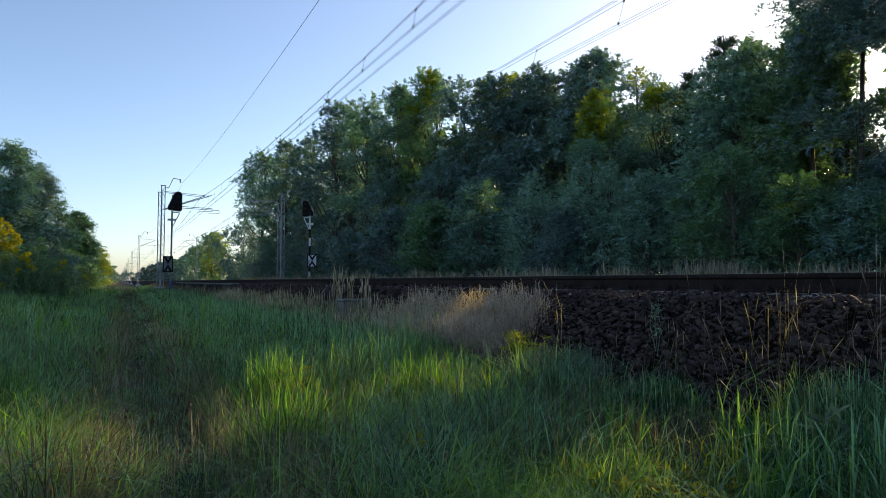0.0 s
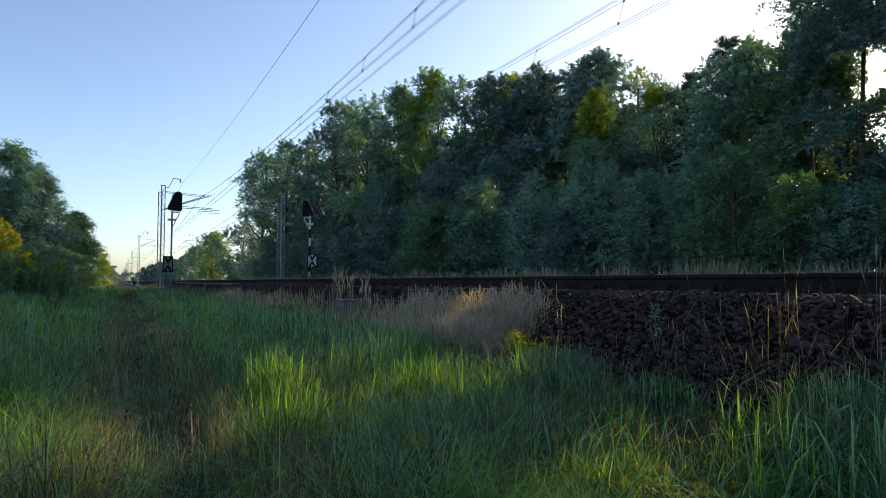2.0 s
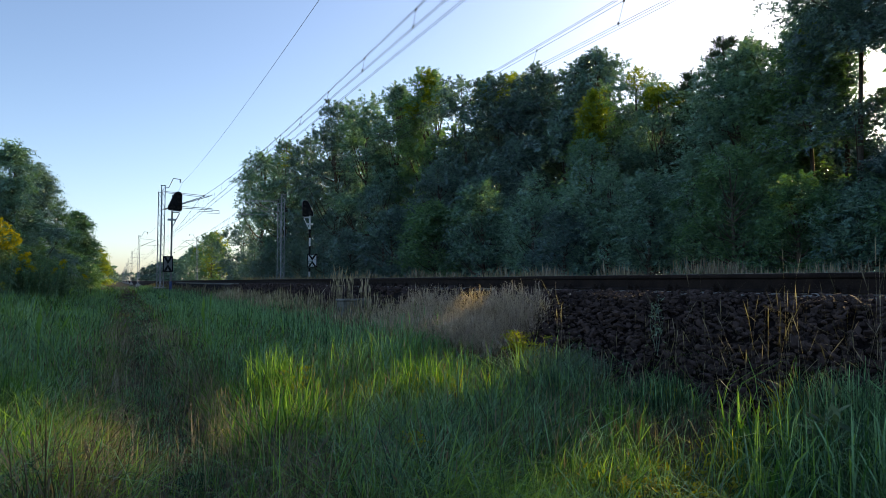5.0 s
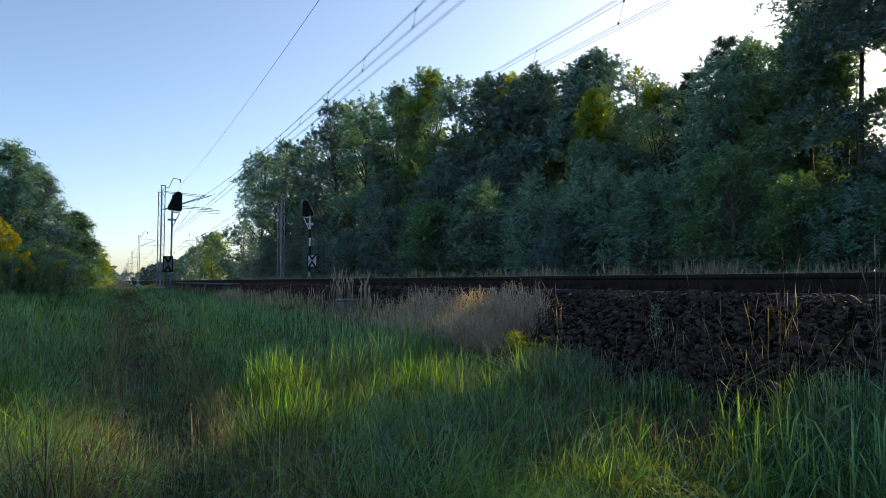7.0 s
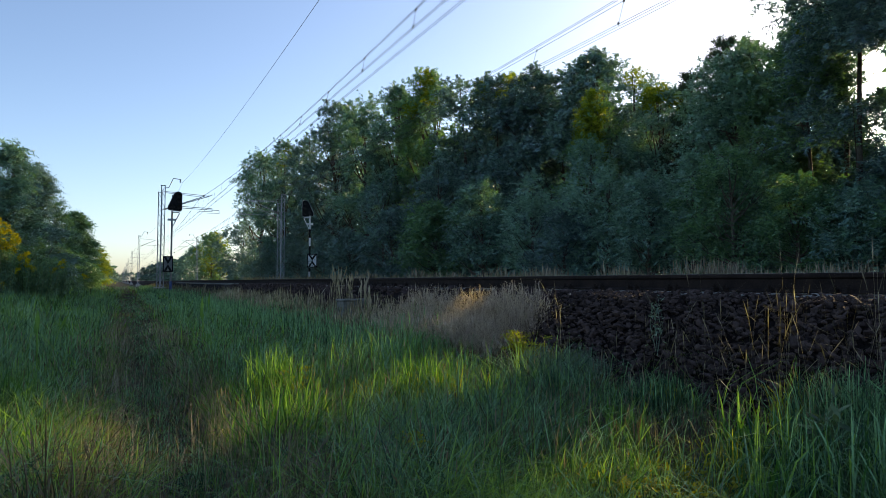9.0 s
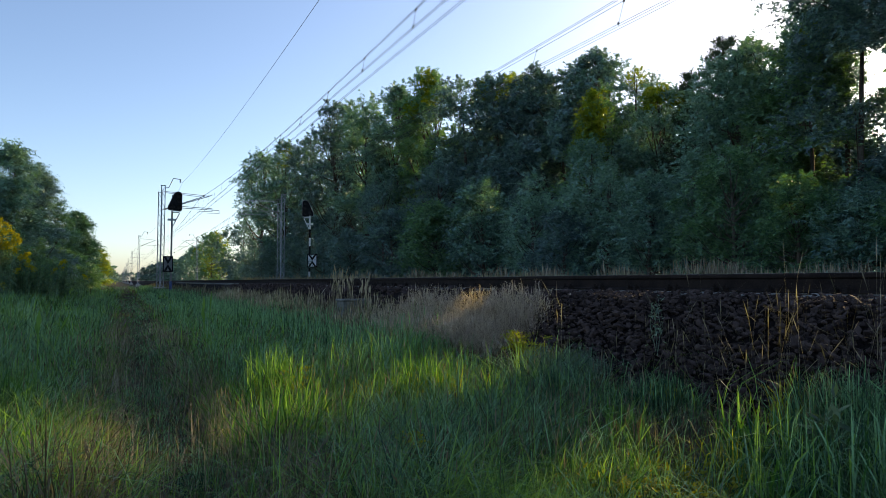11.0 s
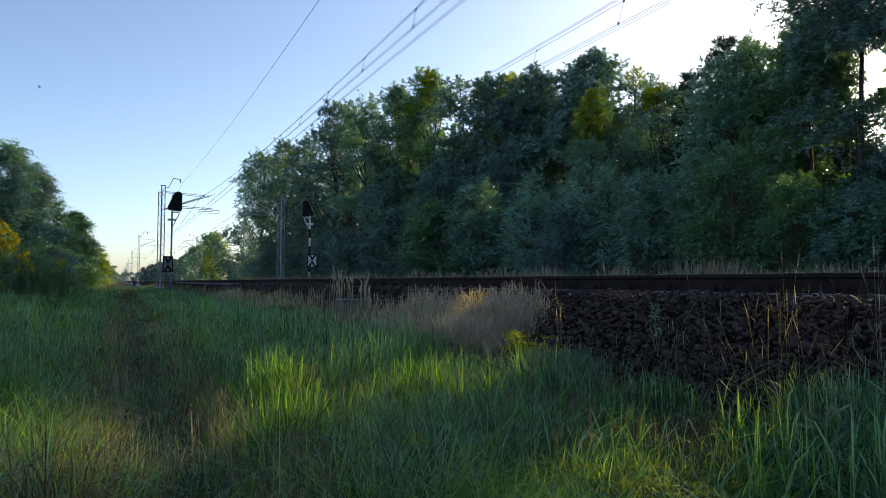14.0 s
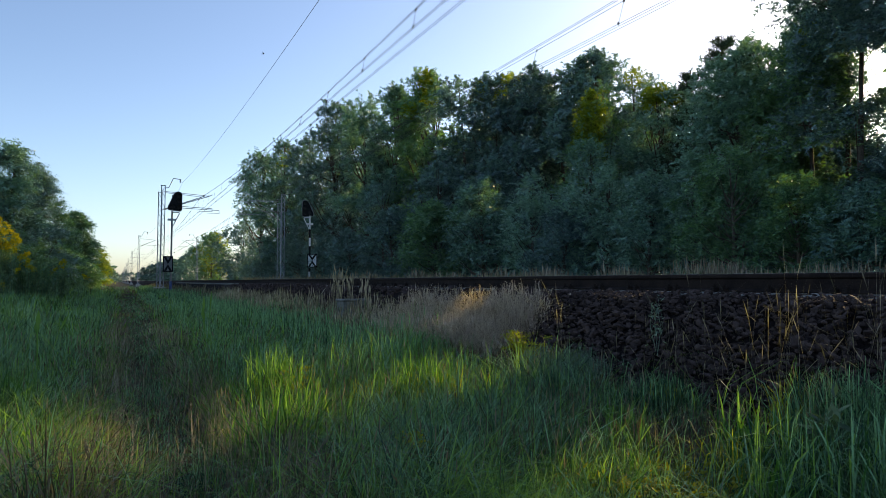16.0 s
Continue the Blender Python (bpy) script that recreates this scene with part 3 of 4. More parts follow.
        near = np.min(np.linalg.norm(p[:, None, :] - c[gi][None], axis=2), axis=1) < 0.075 * w + 0.02 * h
        V, F = leaflets(p[near], d[near], wd[near], L[near], slim)
        child("yellowed_foliage", raw_mesh("yellowed_foliage", V, F, LEAF_SUNLIT), tree, "leaves coloured yellow as if the sun shone through")
        p, d, wd, L = p[~near], d[~near], wd[~near], L[~near]
    V, F = leaflets(p, d, wd, L, slim)
    child("crown", raw_mesh("crown", V, F, mat), tree)
    SWAYING.append((tree, seed, sway, h))
    return tree


def build_pine(x, y, h, w, label, seed):
    """A pine: whorls of boughs with tufts of needles, open towards the top."""
    rng = np.random.default_rng(seed)
    z0 = float(ground_z(x, y))
    tree = tagged(new("pine_tree"), label, "tree", "trees of the wood")
    tree.location = (x, y, z0)
    V, F = tubes([([(0, 0, -0.2), (0.05, 0, h * 0.5), (0, 0.05, h)], [0.13, 0.09, 0.02])], 8)
    child("trunk", raw_mesh("trunk", V, F, BARK), tree)
    paths, tufts = [], [np.array([[0, 0, h]])]
    for z in np.arange(h * 0.3, h * 0.98, 0.42):
        reach = 0.5 * w * (1.08 - z / h) ** 0.75
        for a in rng.uniform(0, 6.28, 6):
            r = reach * rng.uniform(0.7, 1.15)
            e = np.array([r * math.cos(a), r * math.sin(a), z + 0.32 * r + 0.1])
            b = np.array([0, 0, z])
            paths.append(([b, b * 0.5 + e * 0.5 - np.array([0, 0, 0.05]), e], [0.03, 0.02, 0.008]))
            t = rng.uniform(0.3, 1.0, 7)[:, None]
            tufts.append(b * (1 - t) + e * t + rng.normal(0, 0.06, (7, 3)))
            tufts.append(e[None] + np.array([[0, 0, 0.12]]))
    V, F = tubes(paths, 4)
    tagged(child("branchwork", raw_mesh("branchwork", V, F, BARK), tree), kind="stuff")
    c = np.concatenate(tufts)
    at = np.repeat(c, 26, 0) + rng.normal(0, 0.035, (len(c) * 26, 3))
    at = at[sunlit(at + np.array([x, y, z0]))]
    V, F = leaf_cards(rng, at, 0.17, droop=-0.35, slim=0.14)
    child("crown", raw_mesh("crown", V, F, NEEDLE), tree, "dark tufted needles")
    SWAYING.append((tree, seed, 0.6, h))
    return tree


# ---- grass and herbs ----
def blades(rng, at, height, width, lean=0.35, head=None, go=None, simple=False):
    """Bent, tapering blades from the places given; go, where given, is the way each one leans. Returns vertices and quads."""
    n = len(at)
    if go is None:
        b = rng.uniform(0, 2 * np.pi, n)
        go = np.stack([np.cos(b), np.sin(b)], 1) * np.abs(rng.normal(0, lean, n))[:, None]
    go = np.concatenate([go, np.zeros((n, 1))], 1)
    a = np.arctan2(go[:, 1], go[:, 0]) + np.pi / 2 + rng.normal(0, 0.7, n)
    side = np.stack([np.cos(a), np.sin(a), np.zeros(n)], 1)
    far = np.minimum(np.linalg.norm(go, axis=1), 1.6)
    go = go * height[:, None]
    up = np.stack([np.zeros(n), np.zeros(n), height], 1)
    w = (width * rng.uniform(0.7, 1.3, n))[:, None] * side * 0.5
    m1 = at + up * 0.42 + go * 0.16
    m2 = at + up * (0.76 - 0.12 * far)[:, None] + go * 0.52
    tip = at + up * (1.0 - 0.42 * far)[:, None] + go
    if simple:
        v = np.stack([at - w * 0.8, at + w * 0.8, m2 - w * 0.8, m2 + w * 0.8, tip], 1)
        F = np.array([[0, 1, 3], [0, 3, 2], [2, 3, 4]])[None] + (np.arange(n) * 5)[:, None, None]
        return v.reshape(-1, 3), F.reshape(-1, 3)
    if head is None:
        v = np.stack([at - w * 0.7, at + w * 0.7, m1 - w, m1 + w, m2 - w * 0.7, m2 + w * 0.7, tip - w * 0.08, tip + w * 0.08], 1)
    else:
        # a stalk that carries a feathery seed head
        h0 = m1 * (1 - head) + tip * head
        h1 = h0 * 0.5 + tip * 0.5
        v = np.stack([at - w * 0.5, at + w * 0.5, h0 - w * 0.4, h0 + w * 0.4, h1 - w * 2.2, h1 + w * 2.2, tip - w * 0.3, tip + w * 0.3], 1)
    f = np.array([[0, 1, 3, 2], [2, 3, 5, 4], [4, 5, 7, 6]])
    F = (f[None] + (np.arange(n) * 8)[:, None, None]).reshape(-1, 4)
    return v.reshape(-1, 3), F


def lump(x, y, s=0.0):
    """Slow unevenness of the growth, about -1 to 1."""
    return (np.sin(1.7 * x + 0.8 * y + s) + np.sin(0.9 * x - 1.9 * y + 2 * s) + np.sin(3.9 * x + 2.3 * y + 3 * s) * 0.6) / 2.2


def path_x(y):
    """The middle line of the trodden path."""
    return 0.27 + 0.009 * np.clip(np.asarray(y, float) - 5, 0, 60)


def build_meadow():
    rng = np.random.default_rng(21)

    def field(count, r0, r1, power, a0=-30, a1=68):
        q = 2 - power
        r = (rng.uniform(0, 1, count) * (r1 ** q - r0 ** q) + r0 ** q) ** (1 / q)
        a = np.radians(rng.uniform(a0, a1, count))
        return r * np.sin(a), r * np.cos(a), r
    # tufts first, then blades that lean out of them
    cx, cy, r = field(17500, 2.3, 75, 1.85)
    each = rng.integers(7, 27, len(cx))
    pull = rng.normal(0, 0.46, (len(cx), 2)) + np.array([0.12, -0.08])
    tall = rng.lognormal(0, 0.38, len(cx))
    tone = rng.uniform(0, 1, len(cx))
    i = np.repeat(np.arange(len(cx)), each)
    d = rng.normal(0, 0.048, (len(i), 2)) * np.maximum(1, r[i] / 6)[:, None] ** 0.8
    x, y, r = cx[i] + d[:, 0], cy[i] + d[:, 1], r[i]
    go = pull[i] + d / np.maximum(1, r / 6)[:, None] ** 0.8 * 8.0 + rng.normal(0, 0.3, (len(i), 2))
    off = x - path_x(y) + 0.05 * np.sin(1.1 * y) + rng.normal(0, 0.05, len(x))
    on_path = np.exp(-(off / 0.30) ** 2)
    beside = np.exp(-((np.abs(off) - 0.40) / 0.17) ** 2)
    keep = (x < 3.75 + 0.12 * np.sin(2 * y)) & (x > -14) & (rng.uniform(0, 1, len(x)) > 0.1 * on_path)
    keep &= ~((x > 2.75) & (y < 6.4) & (y > 2.9) & (rng.uniform(0, 1, len(x)) < np.clip((x - 2.7) / 0.5, 0, 0.97)))
    keep &= ~((x > 2.5) & (y > 2.25) & (y < 3.5) & (rng.uniform(0, 1, len(x)) < 0.8))
    keep &= ~((x > 2.1) & (y < 3.3) & (rng.uniform(0, 1, len(x)) < 0.55))
    i, x, y, r, go, on_path, beside = i[keep], x[keep], y[keep], r[keep], go[keep], on_path[keep], beside[keep]
    h = (0.28 + 0.12 * lump(x, y) + 0.12 * np.clip((-x - 0.8) / 2, 0, 1)) * tall[i] * rng.uniform(0.55, 1.25, len(x)) * (1 - 0.80 * on_path)
    h = np.clip(h, 0.05, 0.62)
    w = 0.0043 * np.maximum(1, r / 4.5) ** 0.9
    p = np.stack([x, y, ground_z(x, y) - 0.01], 1)
    kind = 0.6 * tone[i] + 0.4 * rng.uniform(0, 1, len(x))
    drier = 0.10 + 0.25 * on_path + 0.50 * beside + 0.12 * (lump(x, y, 2.0) > 0.4)
    light = 0.20 + 0.25 * (lump(x, y, 5.0) > 0.35)
    sets = (("meadow_grass", GRASS, kind > drier + light, "green meadow grass beside the railway"), ("half_dry_grass", GRASS_TAN, kind < drier, "trodden half dry grass along the footpath"), ("young_grass", GRASS_LIGHT, (kind >= drier) & (kind <= drier + light), "light green young grass in the meadow"))
    for name, mat, pick, label in sets:
        for at_name, sub in ((name, pick & (r < 5.5)), ("far_" + name, pick & (r >= 5.5))):
            V, F = blades(rng, p[sub], h[sub], w[sub], go=go[sub], simple=at_name != name)
            tagged(new(at_name, raw_mesh(at_name, V, F, mat)), label, "grass", kind="stuff")
    # sparse growth all round the rest of the meadow
    x, y = rng.uniform(-30, 3.3, 7000), rng.uniform(-25, 120, 7000)
    away = np.degrees(np.arctan2(x, y))
    keep = (np.hypot(x, y) > 1.7) & ((away < -30) | (away > 68) | (np.hypot(x, y) > 60))
    x, y = x[keep], y[keep]
    V, F = blades(rng, np.stack([x, y, ground_z(x, y)], 1), rng.uniform(0.2, 0.45, len(x)), np.full(len(x), 0.03), 0.4, simple=True)
    a, r = np.radians(rng.uniform(66, 332, 9000)), 0.9 + 7.5 * rng.uniform(0, 1, 9000) ** 0.7
    x, y = r * np.sin(a), r * np.cos(a)
    x, y = x[x < 3.4], y[x < 3.4]
    V2, F2 = blades(rng, np.stack([x, y, ground_z(x, y)], 1), rng.uniform(0.12, 0.36, len(x)), np.full(len(x), 0.011), 0.5, simple=True)
    V, F = np.concatenate([V, V2]), np.concatenate([F, F2 + len(V)])
    tagged(new("outer_meadow_grass", raw_mesh("outer_meadow_grass", V, F, GRASS)), "green meadow grass further off", "grass", kind="stuff")


def strip(name, mat, label, seed, count, x0, x1, y0, y1, h0, h1, w, lean=0.25, head=None, bed=False, fade=1.0, seeds=0):
    rng = np.random.default_rng(seed)
    x = rng.uniform(x0, x1, count)
    y = y0 * (y1 / y0) ** (rng.uniform(0, 1, count) ** fade)
    z = np.maximum(bed_z(x), ground_z(x, y)) if bed else ground_z(x, y)
    h = rng.uniform(h0, h1, count) * (1 + 0.25 * lump(x, y, seed))
    ww = w * np.maximum(1, y / 9) ** 0.6
    V, F = blades(rng, np.stack([x, y, z - 0.02], 1), h, ww, lean, head)
    if seeds:
        # loose seed heads round the upper part of each stalk
        q = V.reshape(-1, 8, 3)
        t = rng.uniform(0, 1, (count, seeds, 1))
        at = (q[:, None, 2] * (1 - t) + q[:, None, 7] * t).reshape(-1, 3) + rng.normal(0, 0.011, (count * seeds, 3))
        V2, F2 = leaf_cards(rng, at, 0.026, droop=0.5, slim=0.22)
        V, F = np.concatenate([V, V2]), np.concatenate([F, F2 + len(V)])
    return tagged(new(name, raw_mesh(name, V, F, mat)), label, "grass", kind="stuff")


def build_tuft(x, y, r, h, n, w, mat, label, seed, lean=0.35, name="grass_tuft", head=None):
    """One tuft of grass that leans out from its root; a clump of a few stalks is built stalk by stalk."""
    rng = np.random.default_rng(seed)
    d = rng.normal(0, r * 0.5, (n, 2))
    at = np.stack([d[:, 0], d[:, 1], np.zeros(n)], 1)
    hs = h * rng.uniform(0.5, 1.1, n) * (np.exp(-((d / r) ** 2).sum(1)) * 0.45 + 0.6 if n > 500 else 1.0)
    V, F = blades(rng, at, hs, np.full(n, w), lean, head)
    z = max(float(ground_z(x, y)), float(bed_z(x)) if x > 3.45 else 0)
    ob = tagged(new(name), label, "grass tuft" if name == "grass_tuft" else "plant", "tufts and herbs of the meadow")
    ob.location = (x, y, z - 0.02)
    if head is None:
        tagged(child("foliage", raw_mesh("foliage", V, F, mat), ob), kind="stuff")
    else:
        for k in range(n):
            child("stalk", raw_mesh("stalk", V[8 * k:8 * k + 8], F[:3], mat), ob)
    return ob


def build_herb(x, y, h, spread, mat, label, seed, stems=5, leaf=0.07, per=26, slim=0.35, bloom=None, name="herb", even=0.75, lowest=0.25):
    """A leafy herb: stems, leaves set along them and, where it flowers, heads of bloom."""
    rng = np.random.default_rng(seed)
    z = max(float(ground_z(x, y)), float(bed_z(x)) if x > 3.45 else 0)
    ob = tagged(new(name), label, "plant", "tufts and herbs of the meadow")
    ob.location = (x, y, z - 0.01)
    at = []
    for _ in range(stems):
        e = np.array([*rng.normal(0, spread, 2), h * rng.uniform(even, 1.05)])
        m = e * 0.5 + np.array([*rng.normal(0, 0.02, 2), 0.04 * h])
        V, F = tubes([([np.array([e[0] * 0.1, e[1] * 0.1, 0]), m, e], [0.004, 0.003, 0.0015])], 4)
        stem = child("stem", raw_mesh("stem", V, F, mat), ob)
        t = rng.uniform(lowest, 1, per)[:, None]
        at.append(e * t + rng.normal(0, 0.025, (per, 3)) * (1.3 - t))
        if bloom:
            q = e + rng.normal(0, 1, (40, 3)) * np.array([0.03, 0.03, 0.008])
            V, F = leaf_cards(rng, q, 0.014, slim=0.9)
            tagged(child("bloom", raw_mesh("bloom", V, F, bloom), stem, "flat head of small yellow flowers"), kind="stuff")
    V, F = leaf_cards(rng, np.concatenate(at), leaf, droop=-0.1, slim=slim)
    tagged(child("foliage", raw_mesh("foliage", V, F, mat), ob), kind="stuff")
    return ob


def build_goldenrod(x, y, h, r, stems, gold, label, seed):
    """A stand of tall leafy stems; some carry yellow plumes that nod to one side."""
    rng = np.random.default_rng(seed)
    ob = tagged(new("goldenrod"), label, "plant", "goldenrod at the edge of the meadow")
    ob.location = (x, y, float(ground_z(x, y)))
    d = rng.normal(0, 0.5 * r, (stems, 2))
    tops = np.concatenate([d * 1.4, (h * rng.uniform(0.72, 1.05, stems) * (1 - 0.22 * (d ** 2).sum(1) / r ** 2))[:, None]], 1)
    leafs, blooms, paths = [], [], []
    for e, b in zip(tops, d):
        foot = np.array([b[0], b[1], -0.05])
        paths.append(([foot, foot * 0.5 + e * 0.5, e], [0.012, 0.009, 0.005]))
        t = rng.uniform(0.15, 0.98, 95)[:, None]
        leafs.append(foot * (1 - t) + e * t + rng.normal(0, 0.035, (95, 3)))
        if rng.uniform() < gold:
            nod = np.array([*rng.normal(0, 0.16, 2), 0.0])
            t = rng.uniform(0, 1, 150)[:, None]
            blooms.append(e + nod * t ** 1.5 + np.array([0, 0, 0.34]) * (t - 0.45 * t ** 2) - np.array([0, 0, 0.1]) + rng.normal(0, 0.05, (150, 3)) * (1.15 - t))
    V, F = tubes(paths, 4)
    tagged(child("stalkwork", raw_mesh("stalkwork", V, F, HERB), ob), kind="stuff")
    V, F = leaf_cards(rng, np.concatenate(leafs), 0.13, droop=0.25, slim=0.2)
    tagged(child("foliage", raw_mesh("foliage", V, F, LEAF_FRESH), ob), kind="stuff")
    if blooms:
        V, F = leaf_cards(rng, np.concatenate(blooms), 0.06, slim=0.6)
        tagged(child("bloom", raw_mesh("bloom", V, F, PLUME), ob, "golden yellow flower plumes"), kind="stuff")
    SWAYING.append((ob, seed, 1.2, h))
    return ob


def build_growth():
    build_meadow()
    strip("embankment_grass", GRASS_TAN, "tall greyish half dry grass at the foot of the ballast", 31, 9500, 2.9, 3.85, 7.0, 90, 0.22, 0.46, 0.008, 0.22, None, True, 0.7)
    strip("embankment_green_grass", GRASS, "tall green grass at the foot of the ballast", 32, 9500, 2.3, 3.3, 6.4, 90, 0.25, 0.48, 0.009, 0.25, None, True, 0.7)
    strip("dry_panicle_grass", GRASS_PINK, "pale pinkish dry grass with feathery seed heads beside the ballast", 33, 5500, 3.25, 4.0, 5.6, 8.8, 0.22, 0.46, 0.0026, 0.42, 0.35, True, 1.0, 6)
    strip("chest_grass", GRASS_DRY, "thin pale dry grass in front of the ballast", 40, 2200, 3.0, 3.75, 8.3, 26, 0.3, 0.52, 0.0055, 0.25, 0.35, True, 0.8)
    strip("verge_reed_grass", GRASS_DRY, "pale dry reed grass along the far side of the tracks", 34, 14000, 12.3, 13.1, 4.5, 75, 0.50, 1.05, 0.0085, 0.24, 0.45, True, 0.8)
    strip("verge_green_grass", GRASS, "rank green grass below the wood", 35, 5500, 12.6, 16.5, 3.5, 90, 0.4, 0.9, 0.02, 0.3, None, False, 0.8)
    strip("ballast_stalks", GRASS_TAN, "thin dry stalks standing out of the ballast slope", 36, 260, 3.2, 4.0, 1.7, 3.9, 0.25, 0.66, 0.0030, 0.5, 0.6, True, 1.0)
    strip("toe_grass", GRASS_TAN, "dry trailing grass at the toe of the ballast", 37, 2600, 2.4, 3.4, 2.4, 6.6, 0.08, 0.24, 0.005, 0.7, None, True, 1.0)
    strip("rank_edge_grass", GRASS, "rank green grass at the edge of the ballast", 38, 320, 2.6, 3.5, 1.4, 2.3, 0.25, 0.45, 0.008, 0.5, None, True, 1.0)
    rng = np.random.default_rng(39)
    n = 5200
    y = 2.0 * 7.5 ** rng.uniform(0, 1, n)
    x = path_x(y) + np.where(rng.uniform(0, 1, n) < 0.75, rng.choice([-1, 1], n) * rng.normal(0.38, 0.12, n), rng.normal(0, 1.1, n))
    x, y = x[x < 2.7], y[x < 2.7]
    V, F = blades(rng, np.stack([x, y, ground_z(x, y)], 1), rng.uniform(0.1, 0.36, len(x)), np.full(len(x), 0.0028), 0.5)
    tagged(new("straw", raw_mesh("straw", V, F, GRASS_DRY)), "thin pale straw standing in the meadow grass", "grass", kind="stuff")
    for name, mat, label, n, h0, h1, w, lean in (("matted_grass", GRASS_LIGHT, "fine matted light grass low in the meadow", 26000, 0.08, 0.22, 0.0041, 1.0), ("feathery_grass", GRASS_TAN, "fine feathery grass heads over the meadow", 2600, 0.25, 0.45, 0.0030, 0.35)):
        y = 2.2 * 5.0 ** rng.uniform(0, 1, n)
        x = rng.uniform(-0.35, 0.95, n) * y
        x, y = x[(x < 3.1) & (np.abs(x - path_x(y)) > 0.3)], y[(x < 3.1) & (np.abs(x - path_x(y)) > 0.3)]
        V, F = blades(rng, np.stack([x, y, ground_z(x, y) + (0.05 if w > 0.004 else 0)], 1), rng.uniform(h0, h1, len(x)), w * np.maximum(1, y / 4.5), lean, None if w > 0.004 else 0.6)
        tagged(new(name, raw_mesh(name, V, F, mat)), label, "grass", kind="stuff")
    for name, mat, label, n in (("path_turf", GRASS, "short trodden green turf on the footpath", 9000), ("path_straw", GRASS_TAN, "short trodden dry grass on the footpath", 11000)):
        y = 2.3 * 16.0 ** rng.uniform(0, 1, n)
        x = path_x(y) + rng.normal(0, 0.24, n)
        V, F = blades(rng, np.stack([x, y, ground_z(x, y)], 1), rng.uniform(0.03, 0.11, n), 0.0045 * np.maximum(1, y / 5), 0.9, simple=True)
        tagged(new(name, raw_mesh(name, V, F, mat)), label, "grass", kind="stuff")
    lab = "upright tuft of light green grass in the meadow"
    dark = "dense tuft of dark green grass beside the ballast"
    # the yellow tufts carry sunlight in their colour where the canopy gaps open
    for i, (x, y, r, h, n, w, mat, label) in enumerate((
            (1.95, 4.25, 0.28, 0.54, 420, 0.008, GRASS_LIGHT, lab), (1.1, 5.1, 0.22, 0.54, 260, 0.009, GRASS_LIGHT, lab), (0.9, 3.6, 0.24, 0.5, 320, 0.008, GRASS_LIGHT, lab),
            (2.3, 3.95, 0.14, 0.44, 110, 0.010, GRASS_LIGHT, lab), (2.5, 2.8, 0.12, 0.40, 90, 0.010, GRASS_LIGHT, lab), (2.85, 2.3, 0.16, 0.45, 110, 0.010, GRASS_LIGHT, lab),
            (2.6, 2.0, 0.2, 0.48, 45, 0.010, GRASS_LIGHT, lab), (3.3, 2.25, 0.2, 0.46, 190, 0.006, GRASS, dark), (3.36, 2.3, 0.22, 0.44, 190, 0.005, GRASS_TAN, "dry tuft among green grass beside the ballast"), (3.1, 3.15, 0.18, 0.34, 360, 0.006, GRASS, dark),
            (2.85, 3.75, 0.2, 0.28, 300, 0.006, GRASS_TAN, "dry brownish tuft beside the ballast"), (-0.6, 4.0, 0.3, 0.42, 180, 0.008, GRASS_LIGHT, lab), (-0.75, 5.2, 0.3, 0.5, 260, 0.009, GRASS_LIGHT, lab),
